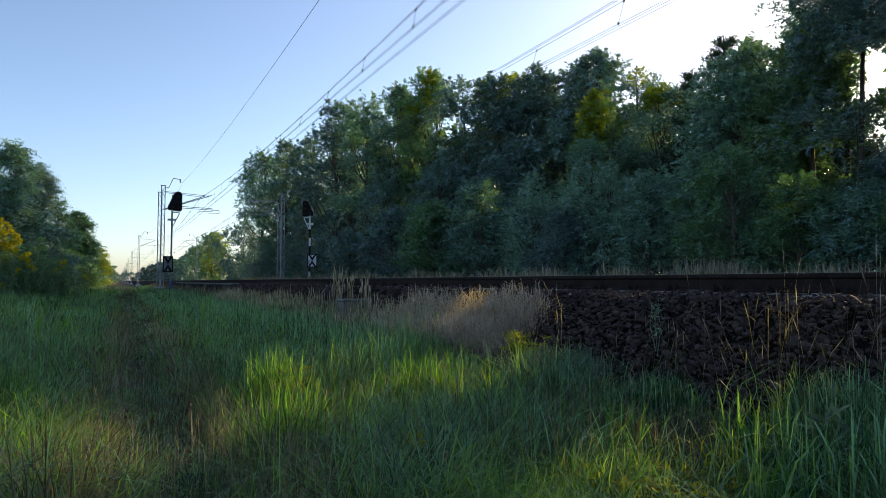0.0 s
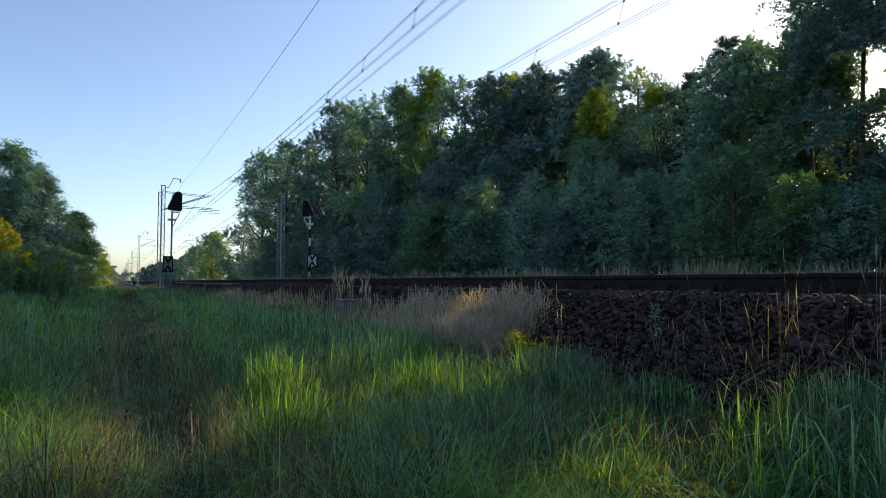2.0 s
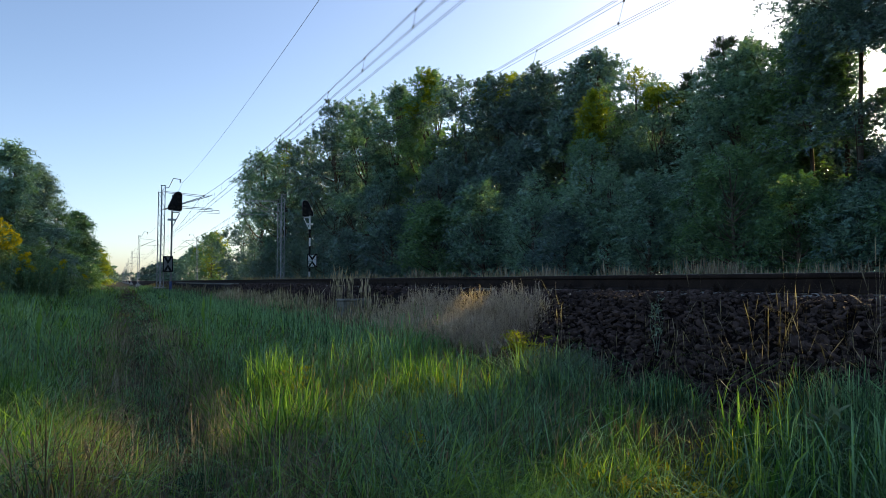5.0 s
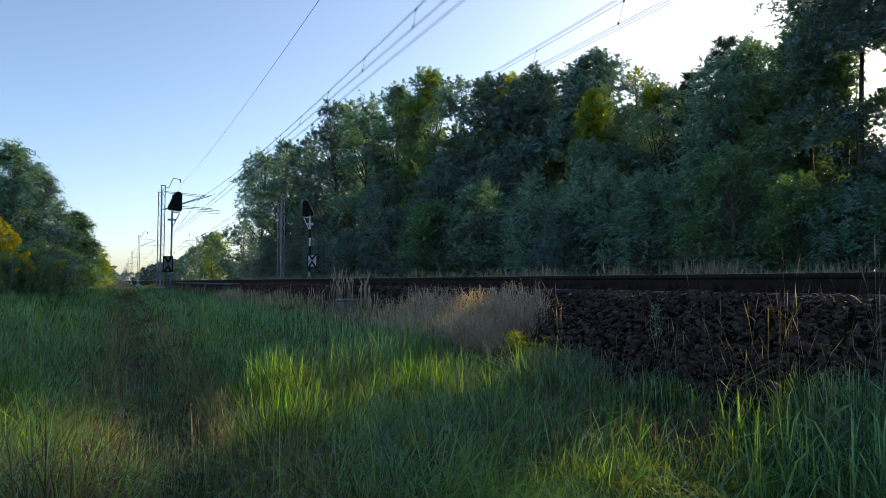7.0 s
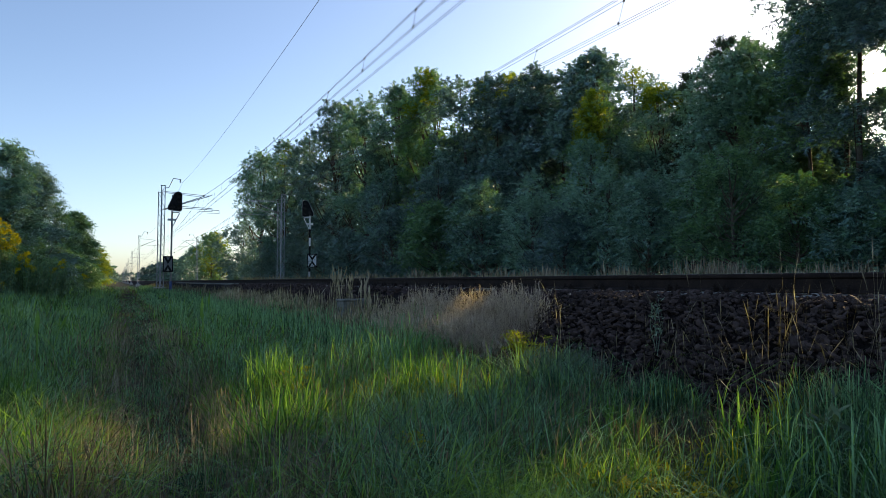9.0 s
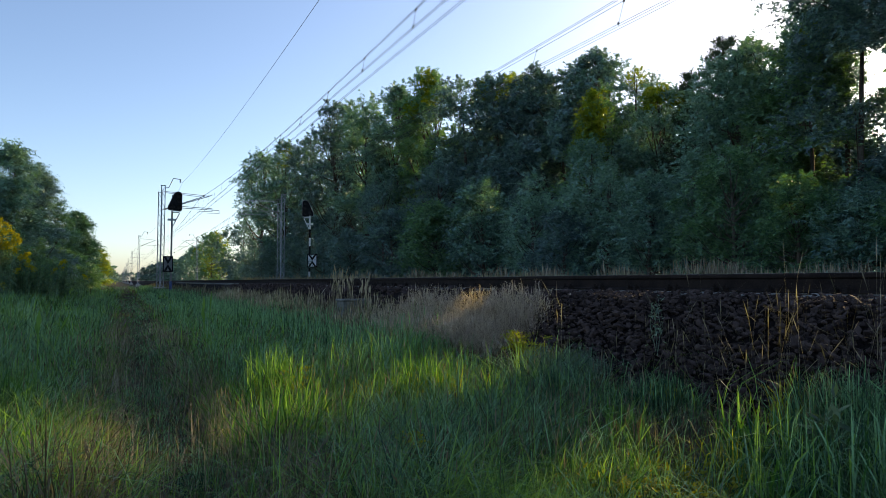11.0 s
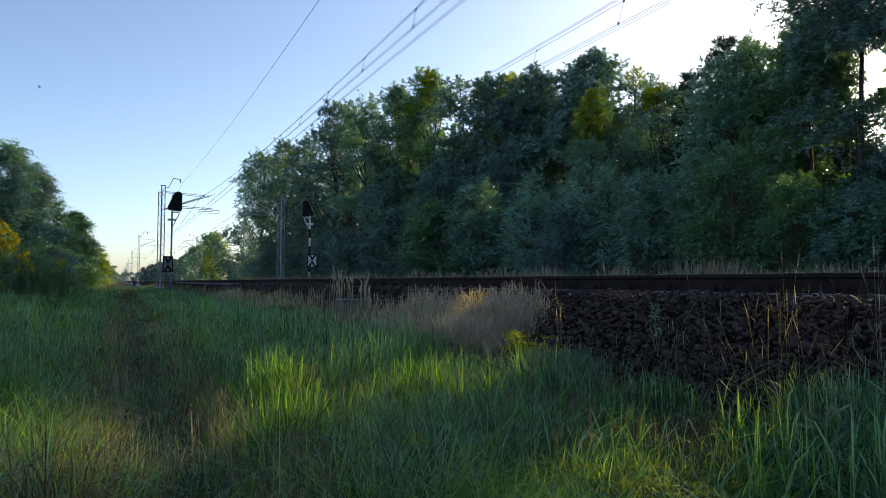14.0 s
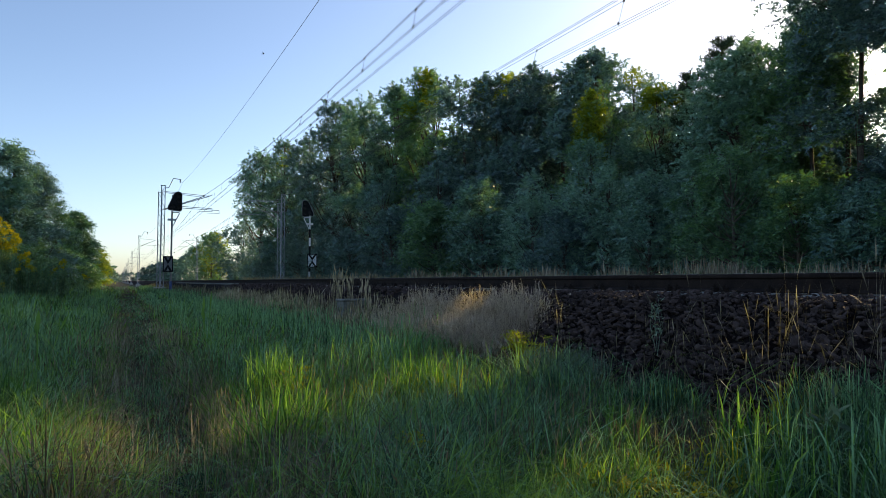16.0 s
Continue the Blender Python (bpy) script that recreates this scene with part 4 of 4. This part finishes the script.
            (2.35, 1.75, 0.2, 0.44, 40, 0.010, GRASS_LIGHT, lab), (2.95, 1.75, 0.22, 0.48, 50, 0.010, GRASS_LIGHT, lab), (3.5, 2.3, 0.2, 0.36, 150, 0.006, GRASS, dark), (2.0, 3.0, 0.2, 0.34, 160, 0.008, GRASS, "tuft of arching green grass in the meadow"), (1.98, 4.15, 0.22, 0.42, 220, 0.007, GRASS_SUN_YELLOW, "yellowed tuft of grass tinted as if sunlit in the meadow"), (1.62, 4.6, 0.14, 0.3, 70, 0.007, GRASS_SUN_YELLOW, "yellowed tuft of grass tinted as if sunlit in the meadow"), (1.08, 5.0, 0.16, 0.34, 110, 0.007, GRASS_SUN_YELLOW, "yellowed tuft of grass tinted as if sunlit in the meadow"), (-0.85, 4.1, 0.3, 0.34, 180, 0.007, GRASS_SUN_YELLOW, "yellowed tuft of grass tinted as if sunlit in the meadow"), (-0.6, 3.4, 0.22, 0.22, 150, 0.007, GRASS_SUN_YELLOW, "yellowed tuft of grass tinted as if sunlit in the meadow"), (3.38, 5.0, 0.16, 0.3, 130, 0.007, GRASS_SUN_YELLOW, "yellowed tuft of grass tinted as if sunlit in the meadow"), (3.12, 3.1, 0.1, 0.28, 60, 0.007, GRASS_SUN_YELLOW, "yellowed tuft of grass tinted as if sunlit in the meadow"), (3.33, 2.4, 0.13, 0.38, 120, 0.007, GRASS_SUN_YELLOW, "yellowed tuft of grass tinted as if sunlit in the meadow"), (2.55, 2.25, 0.14, 0.34, 50, 0.007, GRASS_SUN_YELLOW, "yellowed tuft of grass tinted as if sunlit in the meadow"), (2.0, 2.4, 0.2, 0.2, 110, 0.007, GRASS_SUN_YELLOW, "yellowed tuft of grass tinted as if sunlit in the meadow"), (2.35, 2.35, 0.2, 0.2, 110, 0.007, GRASS_SUN_YELLOW, "yellowed tuft of grass tinted as if sunlit in the meadow"), (-1.2, 4.1, 0.36, 0.42, 260, 0.007, GRASS_SUN_YELLOW, "yellowed tuft of grass tinted as if sunlit in the meadow"), (-0.85, 3.35, 0.4, 0.2, 420, 0.006, GRASS_SUN_YELLOW, "low yellowed tuft of grass tinted as if sunlit in the meadow"), (-0.45, 3.15, 0.3, 0.16, 320, 0.006, GRASS_SUN_YELLOW, "low yellowed tuft of grass tinted as if sunlit in the meadow"))):
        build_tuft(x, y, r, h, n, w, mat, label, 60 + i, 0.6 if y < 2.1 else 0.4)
    for i, (x, y, h) in enumerate(((3.7, 5.0, 0.8), (3.72, 5.1, 0.65), (3.8, 12.0, 0.9), (3.8, 11.6, 0.8), (3.8, 12.5, 0.85), (3.75, 10.6, 0.8), (3.9, 2.8, 0.8), (4.0, 2.35, 0.7), (3.7, 3.6, 0.6), (1.0, 8.6, 1.08), (-0.66, 7.5, 0.75))):
        stalks = build_tuft(x, y, 0.1 if y > 10 else 0.05, h, 14 if y > 10 else 4 if x > 2 else 3, 0.013 if y > 10 else 0.0035 if x > 2 else 0.018, GRASS_DRY if x > 2 else GRASS_LIGHT, "tall dry grass stalks with seed heads" if x > 2 else "tall flowering grass stalks in the meadow", 90 + i, 0.16, "stalk_clump", 0.55)
        SWAYING.append((stalks, 700 + i, 2.0, h))
    build_herb(3.33, 5.1, 0.34, 0.08, BLOOM, "bushy yellow herb in bloom beside the ballast", 110, 26, 0.022, 50, 0.3, BLOOM, "flowering_herb", 0.4, 0.4)
    build_herb(1.27, 2.8, 0.24, 0.06, HERB, "low herb with flat yellow flower heads in the grass", 111, 5, 0.04, 14, 0.4, BLOOM, "flowering_herb")
    build_herb(1.2, 4.7, 0.36, 0.10, HERB, "herb with flat yellow flower heads in the grass", 112, 5, 0.04, 12, 0.4, BLOOM, "flowering_herb")
    for i, (x, y) in enumerate(((1.65, 2.3), (1.85, 2.15), (2.05, 2.1), (2.26, 2.03), (2.4, 2.2), (-0.3, 3.3), (-0.6, 3.5))):
        build_herb(x, y, 0.15, 0.08, BLOOM, "low yellow-green herb among the grass", 113 + i, 10, 0.03, 30, 0.45, None, "low_herb")
    build_herb(3.0, 1.97, 0.42, 0.05, HERB, "upright grey-green herb with narrow leaves", 130, 3, 0.11, 40, 0.22)
    build_herb(3.8, 3.9, 0.46, 0.035, MUGWORT, "feathery grey-green mugwort on the ballast slope", 131, 3, 0.045, 38, 0.18, None, "mugwort")
    for i, (x, y, h, w, label) in enumerate(((3.35, 4.37, 0.36, 0.13, "bushy grey-green weed at the toe of the ballast"), (3.25, 4.7, 0.34, 0.12, "bushy grey-green weed at the toe of the ballast"), (3.1, 3.15, 0.34, 0.13, "bushy green weed at the toe of the ballast"), (3.0, 3.4, 0.26, 0.12, "low bushy green weed at the toe of the ballast"), (3.42, 2.1, 0.46, 0.14, "tall bushy green weed beside the ballast"))):
        build_tuft(x, y, w * 1.9, h, 1100, 0.0036, MUGWORT if i < 2 else GRASS, label, 140 + i, 0.55, "weed")
    build_herb(3.3, 4.4, 0.28, 0.1, HERB, "small green herb at the toe of the ballast", 132, 7, 0.04, 40, 0.3)


def build_marker():
    """A low concrete cable chest, half hidden by the grass."""
    chest = tagged(new("cable_chest"), "low weathered concrete chest half hidden in grass", "concrete chest")
    chest.location = (3.72, 11.1, 0.29)
    part("body", box(bmesh.new(), (-0.24, -0.18, -0.3), (0.24, 0.18, 0.36), 0.015), OLD_CONCRETE, chest)
    part("lid", box(bmesh.new(), (-0.265, -0.2, 0.364), (0.265, 0.2, 0.40), 0.012), OLD_CONCRETE, chest, "concrete slab lid")


# ---- bird ----
def build_bird():
    bird = tagged(new("bird"), "small dark bird flying across the evening sky", "bird")
    V, F = tubes([([(-0.11, 0, 0), (-0.07, 0, 0.004), (0, 0, 0.008), (0.06, 0, 0.006), (0.085, 0, 0.012), (0.115, 0, 0.006)], [0.004, 0.016, 0.03, 0.024, 0.02, 0.002])], 8)
    child("body", raw_mesh("body", V, F, FEATHER), bird)
    part("tail", slab(bmesh.new(), [(-0.09, -0.002), (-0.09, 0.004), (-0.19, 0.003), (-0.19, -0.001)], -0.025, 0.025), FEATHER, bird)
    wings = []
    for s in (-1, 1):
        bm = bmesh.new()
        pts = [(0.045, 0.0), (0.055, 0.10), (0.0, 0.26), (-0.03, 0.19), (-0.045, 0.08), (-0.05, 0.0)]
        lo = [bm.verts.new((a, s * b, 0.008)) for a, b in pts]
        hi = [bm.verts.new((a, s * b, 0.016)) for a, b in pts]
        bm.faces.new(lo)
        bm.faces.new(hi[::-1])
        for i in range(6):
            bm.faces.new((lo[i], lo[(i + 1) % 6], hi[(i + 1) % 6], hi[i]))
        bmesh.ops.recalc_face_normals(bm, faces=bm.faces)
        wings.append((part("wing", bm, FEATHER, bird), s))
    return bird, wings


# ---- the place ----
build_ground()
bed = build_ballast()
for cx, label in zip(TRACKS, ("near railway track of rusty rails on concrete sleepers", "second railway track of rusty rails on concrete sleepers")):
    build_track(cx, label)
build_overhead()
build_signal(2.98, 44.8, 6.68, 1, False, "dark railway signal on a grey pole with a crossed board")
build_signal(12.9, 48.8, 7.1, -1, True, "railway signal on a black and white banded pole")

WOOD = "tall broadleaf tree with dark green leaves at the wood edge"
GREY = "tall broadleaf tree with grey-green leaves at the wood edge"
GOLD = "broadleaf tree with some boughs coloured as sunlit in the wood"
SHRUB = "dense leafy shrub growing in front of the wood"
TREES = {}
# x, y, height, width, leaf, label, boughs coloured as sunlit, form
for i, (x, y, h, w, mat, label, gold, form) in enumerate((
        (16.0, 84.0, 17.6, 6.0, LEAF_GREY, GREY, 0, "round"), (15.6, 69.0, 16.0, 5.5, LEAF_GREY, GREY, 4, "round"), (17.0, 64.5, 16.0, 5.5, LEAF_DEEP, WOOD, 0, "round"), (17.2, 55.5, 17.0, 6.5, LEAF_DEEP, WOOD, 0, "round"),
        (18.0, 50.0, 16.2, 6.0, LEAF_GREY, GREY, 0, "top"), (19.0, 46.0, 16.0, 5.5, LEAF_GREY, GREY, 0, "round"), (20.0, 42.5, 16.4, 5.0, LEAF_FRESH, GOLD, 6, "round"), (21.0, 38.5, 14.6, 5.5, LEAF_DEEP, WOOD, 0, "top"),
        (21.5, 35.0, 13.8, 5.0, LEAF_DEEP, WOOD, 3, "top"), (22.0, 32.3, 13.3, 5.0, LEAF_DEEP, WOOD, 0, "round"), (22.0, 29.4, 12.8, 5.0, LEAF_DEEP, WOOD, 0, "top"), (22.0, 26.6, 12.6, 5.0, LEAF_DEEP, WOOD, 0, "round"),
        (20.5, 24.0, 9.8, 4.0, LEAF_FRESH, GOLD, 9, "round"), (22.0, 23.5, 11.0, 4.5, LEAF_DEEP, WOOD, 3, "round"), (20.8, 20.8, 9.3, 4.2, LEAF_GREY, GOLD, 5, "round"), (18.6, 15.2, 8.6, 4.0, LEAF_GREY, GREY, 0, "round"),
        (20.0, 14.6, 9.2, 4.0, LEAF_GREY, GREY, 0, "top"), (17.7, 10.7, 12.8, 4.0, LEAF_DEEP, WOOD, 6, "top"), (17.0, 8.6, 12.4, 4.2, LEAF_DEEP, GOLD, 12, "top"), (17.8, 6.8, 11.0, 6.0, LEAF_DEEP, WOOD, 5, "top"), (19.4, 12.1, 12.6, 3.6, LEAF_GREY, GREY, 5, "top"), (18.3, 12.4, 8.6, 3.4, LEAF_FRESH, GOLD, 7, "round"))):
    near = y < 26
    TREES[i] = build_tree(x, y, h, w, mat, label, 200 + i, (56000 if y < 13 else 38000) if near else 30000, (0.105 if y < 13 else 0.098) if near else 0.185, (150 if y < 13 else 105) if near else 90, 0.45 if i == 0 else 0.22, "broadleaf_tree", form, 1.0, gold, 0.6 if y < 13 else 0.72, 0.09 if y < 13 else None, sprays=40, twig=3.6)
build_tree(19.5, 23.9, 9.7, 1.7, LEAF_SUNLIT, "slender tree in the wood with sunlit yellow put into its leaves", 260, 8000, 0.09, 40, 0.45, "broadleaf_tree", "cone", 0.8)
build_tree(20.9, 21.6, 10.4, 0.7, LEAF_GREY, "thin sapling rising above the wood", 261, 900, 0.10, 16, 0.3, "broadleaf_tree", "cone", 1.0, 0, 0.6, 0.04, 0.8, 4)
# the depth of the wood behind the front trees
# those at (27.5, 12.3) and (26.5, 9.0) are added out of view to block sun
for i, (x, y, h, w) in enumerate(((24, 20, 9.0, 6), (25, 27, 10.5, 6), (25, 34, 12, 6), (24, 41, 13, 6), (23, 49, 14, 6.5), (21.5, 58, 14, 7), (21, 68, 14, 7), (20, 80, 14, 7), (23, 11, 6.2, 5.0), (22, 4.0, 7.5, 5.5), (26, 15, 6.6, 5.5), (18.5, 2.0, 9.5, 5.5), (27.5, 12.3, 13.0, 6.0), (26.5, 9.0, 12.0, 6.0), (27, 21, 10, 6), (28, 30, 11, 7), (28, 39, 12, 7), (27, 48, 13, 7), (26, 58, 13, 8), (25, 70, 13, 8))):
    build_tree(x, y, h, w, LEAF_DEEP, "broadleaf tree standing deeper in the wood as backing and sun screen", 300 + i, 8000, 0.5, 70, 0.03, "broadleaf_tree", "round", 0.5, 0, 0.72, None, 0.75, 8)
for i, (x, y, h) in enumerate(((19.5, 84, 4.0), (19.5, 76, 4.0), (19.4, 68, 4.0), (19.5, 61, 4.0), (19.6, 54, 3.6), (19.6, 48, 3.6), (19.6, 42, 3.4), (19.8, 36, 3.4), (20.0, 31, 3.2), (20.0, 26, 3.0), (20.4, 21, 2.8), (20.4, 16, 2.6))):
    build_tree(x, y, h, 6.0, LEAF_DEEP, "low bushy undergrowth deep in the shade of the wood", 350 + i, 3500, 0.34, 50, 0.0, "shrub", "round", 0.4, 0, 0.72, None, 0.75, 6)
build_pine(21.0, 19.3, 9.0, 3.8, "dark pine tree rising out of the wood", 330)
build_pine(20.3, 17.1, 9.6, 3.6, "dark pine tree with an open top", 331)
build_pine(21.6, 17.0, 9.6, 4.0, "dark pine tree beside another", 332)
for i, (x, y, h, w, mat) in enumerate((
        (14.2, 43.0, 4.0, 3.6, LEAF_DEEP), (14.6, 36.3, 4.8, 3.8, LEAF_DEEP), (14.8, 30.8, 4.6, 3.6, LEAF_FRESH), (15.2, 26.5, 5.2, 3.6, LEAF_GREY), (15.4, 22.7, 5.0, 3.2, LEAF_GREY), (14.5, 19.4, 3.2, 2.6, LEAF_DEEP),
        (15.6, 18.3, 4.6, 2.8, LEAF_GREY), (15.2, 15.9, 4.0, 2.6, LEAF_GREY), (16.0, 14.8, 4.4, 2.6, LEAF_GREY), (14.8, 12.3, 4.1, 2.9, LEAF_FRESH), (15.0, 10.6, 3.1, 2.4, LEAF_FRESH), (15.0, 9.0, 2.7, 2.2, LEAF_GREY), (15.2, 7.6, 2.8, 2.4, LEAF_FRESH),
        (14.4, 50.0, 4.0, 4.0, LEAF_DEEP), (14.4, 58.0, 4.0, 4.0, LEAF_DEEP), (14.4, 66.0, 4.2, 4.0, LEAF_DEEP), (14.6, 76.0, 4.5, 4.5, LEAF_DEEP), (15.0, 5.5, 3.0, 2.6, LEAF_DEEP), (17.5, 29.0, 7.0, 4.2, LEAF_DEEP), (17.5, 36.0, 8.0, 4.4, LEAF_DEEP), (18.0, 22.5, 6.6, 3.6, LEAF_GREY), (17.0, 44.0, 8.0, 5.0, LEAF_DEEP), (18.6, 10.5, 3.6, 3.0, LEAF_DEEP), (19.0, 13.2, 3.8, 3.2, LEAF_DEEP), (18.4, 7.6, 3.4, 3.2, LEAF_DEEP), (16.5, 79.0, 6.0, 5.0, LEAF_DEEP), (15.6, 86.0, 5.0, 5.0, LEAF_DEEP), (16.4, 70.5, 6.5, 5.0, LEAF_DEEP), (16.2, 61.5, 6.5, 5.0, LEAF_DEEP), (16.2, 53.0, 6.5, 4.6, LEAF_DEEP))):
    build_tree(x, y, h, w, mat, SHRUB, 400 + i, 14000 if y < 40 else 6000, 0.105 if y < 24 else 0.16, 60, 0.02, "shrub", "round", 0.7, 0, 0.5, None, 0.8, 40)
# trees and bushes along the meadow's other side
LEFT = {}
for i, (x, y, h, w, mat, label, gold, name) in enumerate((
        (-5.3, 41.5, 8.8, 3.5, LEAF_GREY, "broadleaf tree with drooping pinnate sprays beside the meadow", 0, "broadleaf_tree"), (-4.9, 51.0, 8.8, 3.8, LEAF_DEEP, "broadleaf tree with dark drooping sprays beside the meadow", 0, "broadleaf_tree"),
        (-7.5, 37.0, 8.4, 4.0, LEAF_GREY, "broadleaf tree beside the meadow", 0, "broadleaf_tree"), (-3.95, 76.0, 8.0, 5.2, LEAF_FRESH, "broadleaf tree with spreading branches beside the meadow", 0, "broadleaf_tree"),
        (-3.7, 97.0, 6.6, 4.4, LEAF_FRESH, "small broadleaf tree beside the meadow", 4, "broadleaf_tree"), (-6.4, 44.0, 7.6, 4.4, LEAF_GREY, "broadleaf tree with drooping sprays beside the meadow", 0, "broadleaf_tree"), (-4.5, 61.0, 7.3, 5.2, LEAF_FRESH, "broadleaf tree with spreading branches beside the meadow", 0, "broadleaf_tree"), (-3.0, 130.0, 6.8, 4.5, LEAF_SUNLIT, "small tree beside the line with sunlit yellow put into its leaves", 0, "broadleaf_tree"), (-3.2, 170.0, 6.5, 4.5, LEAF_FRESH, "small broadleaf tree beside the line", 0, "broadleaf_tree"),
        (-5.2, 39.0, 3.3, 2.6, LEAF_FRESH, "leafy bush at the edge of the meadow", 2, "shrub"), (-4.7, 46.5, 3.2, 2.8, LEAF_FRESH, "leafy bush at the edge of the meadow", 3, "shrub"), (-4.2, 58.0, 3.4, 3.0, LEAF_FRESH, "leafy bush at the edge of the meadow", 3, "shrub"), (-5.4, 33.5, 2.4, 2.8, LEAF_FRESH, "low leafy bush at the edge of the meadow", 0, "shrub"), (-3.6, 68.0, 3.0, 3.4, LEAF_FRESH, "low leafy bush at the edge of the meadow", 0, "shrub"))):
    LEFT[i] = build_tree(x, y, h, w, mat, label, 500 + i, 30000 if i < 4 else 14000, 0.19 if y < 62 else 0.26, 50 if i < 9 else 70, 0.04, name, "cone" if i < 9 else "round", 0.8, gold, 0.42, None, 0.32 if i < 9 else 0.75, 6, 0.5 if i < 9 else 0.35, 6.5 if i < 9 else 4.0)
for i, (x, y, h, r, n, gold, label) in enumerate(((-4.2, 30.0, 3.0, 0.6, 80, 1.0, "tall goldenrod in full yellow bloom beside the meadow"), (-3.3, 31.0, 1.9, 0.75, 70, 0.18, "bushy goldenrod with few plumes beside the meadow"), (-2.5, 32.5, 1.8, 0.7, 70, 0.12, "bushy green goldenrod hardly in bloom"), (-4.6, 28.0, 1.7, 0.7, 60, 0.1, "bushy green goldenrod hardly in bloom"))):
    build_goldenrod(x, y, h, r, n, gold, label, 560 + i)
# the line of trees towards the distance
for i, (x, y, h, w, mat) in enumerate(((16.9, 128, 10.0, 8.6, LEAF_SUNLIT), (15.2, 126, 9.4, 8.0, LEAF_FRESH), (14.2, 142, 7.8, 7.0, LEAF_GREY), (16.4, 100, 9.4, 6.5, LEAF_DEEP), (15.2, 96, 4.0, 4.0, LEAF_DEEP), (18, 145, 9.0, 7.0, LEAF_DEEP), (15, 175, 7.0, 7.0, LEAF_DEEP), (15, 215, 7.0, 8.0, LEAF_DEEP), (15, 270, 7.5, 10.0, LEAF_DEEP), (14, 350, 7.5, 12.0, LEAF_DEEP), (17.5, 92, 11.0, 6.0, LEAF_DEEP), (-4, 230, 6.5, 7.0, LEAF_DEEP), (-4, 320, 6.5, 9.0, LEAF_DEEP), (8, 640, 8.0, 22.0, LEAF_DEEP), (-12, 640, 8.0, 22.0, LEAF_DEEP), (28, 640, 8.0, 22.0, LEAF_DEEP))):
    build_tree(x, y, h, w, mat, "broadleaf tree in the distance along the line", 600 + i, 11000 if y < 150 else 4500, 0.24 if y < 150 else 0.42 if y < 200 else 0.9, 60, 0.02, "broadleaf_tree", "round", 0.5, 0, 0.72, None, 0.75, 10)
build_marker()
build_growth()
build_stones(bed)
BIRD, WINGS = build_bird()


# ---- what moves: trees in the wind, a bird ----
def motions():
    ahead = Vector((math.sin(YAW), math.cos(YAW), 0))
    # tree-top drift towards the right, in degrees, as the gusts come and go
    gust_wood = ((0, 0.15), (1, 0.3), (2, 0.55), (3, 0.55), (4, 0.2), (5.2, 0.0), (6.5, -0.1), (7.5, -0.1), (8.5, -0.45), (9.2, -0.4), (10.2, -0.1), (11.5, -0.2), (12.5, -0.5), (13.5, -0.3), (14.5, -0.5), (16, -0.6))
    gust_left = ((0, 0.9), (1, 0.9), (2, 0.65), (3, 0.2), (3.5, 0.2), (4, 0.65), (5.2, 0.4), (6.5, 0.1), (7.5, 0.1), (8.5, -0.5), (9.2, -0.4), (10.2, 0.1), (11.5, 0.35), (12.5, 0.0), (13, -0.7), (13.5, -0.95), (14.5, -0.9), (15, -0.6), (16, -0.1))
    gust_edge = ((0, 0.3), (1, 0.1), (2, 0.2), (3, 0.35), (4, 0.2), (5.2, 0.1), (6.5, -0.1), (7.5, -0.2), (8.5, -0.45), (9.2, -0.5), (10.2, 0.0), (11.5, 0.3), (12.0, 0.2), (12.5, -0.25), (13, -0.45), (13.5, -0.45), (14, -0.2), (14.5, 0.15), (15, 0.3), (15.5, 0.3), (16, 0.15))
    for tree, seed, amount, h in SWAYING:
        x, y, z = tree.location
        if y > 150:
            continue
        rows, g = [], gust_left if x < 0 else gust_edge if y < 17 else gust_wood
        rng = random.Random(seed)
        ph, f1 = rng.uniform(0, 6.28), rng.uniform(0.9, 1.5)
        for t, a in g:
            a = a * amount + 0.15 * amount * math.sin(f1 * t + ph)
            rows.append((t, Matrix.Translation((x, y, z)) @ Matrix.Rotation(radians(a), 4, ahead) @ Matrix.Rotation(radians(0.1 * math.sin(1.1 * t + ph)), 4, Vector((1, 0, 0)))))
        walk(tree, rows)
    # the bird crosses the sky late on
    flight = ((13.7, -769, 280), (14.0, -714, 286), (14.5, -622, 299), (15.0, -527, 317), (15.5, -429, 335), (16.0, -318, 345))
    side, up = AIM.cross(Vector((0, 0, 1))).normalized(), AIM.cross(Vector((0, 0, 1))).normalized().cross(AIM)
    spots = [(t, EYE + 60 * (AIM + side * (a / 1162.3) + up * (b / 1162.3))) for t, a, b in flight]
    way = (spots[1][1] - spots[0][1]) / 0.3
    spots = [(0.0, spots[0][1] - way * 13.7), (8.0, spots[0][1] - way * 5.7)] + spots
    turn = Matrix.Rotation(math.atan2(way.y, way.x), 4, "Z")
    walk(BIRD, [(t, Matrix.Translation(p) @ turn) for t, p in spots])
    for wing, s in WINGS:
        beats = [(0.0, 10), (13.5, 10)] + [(13.6 + 0.1 * k, (35, 5, -25, 5)[k % 4]) for k in range(25)]
        walk(wing, [(t, Matrix.Rotation(radians(a * s), 4, "X")) for t, a in beats])


motions()
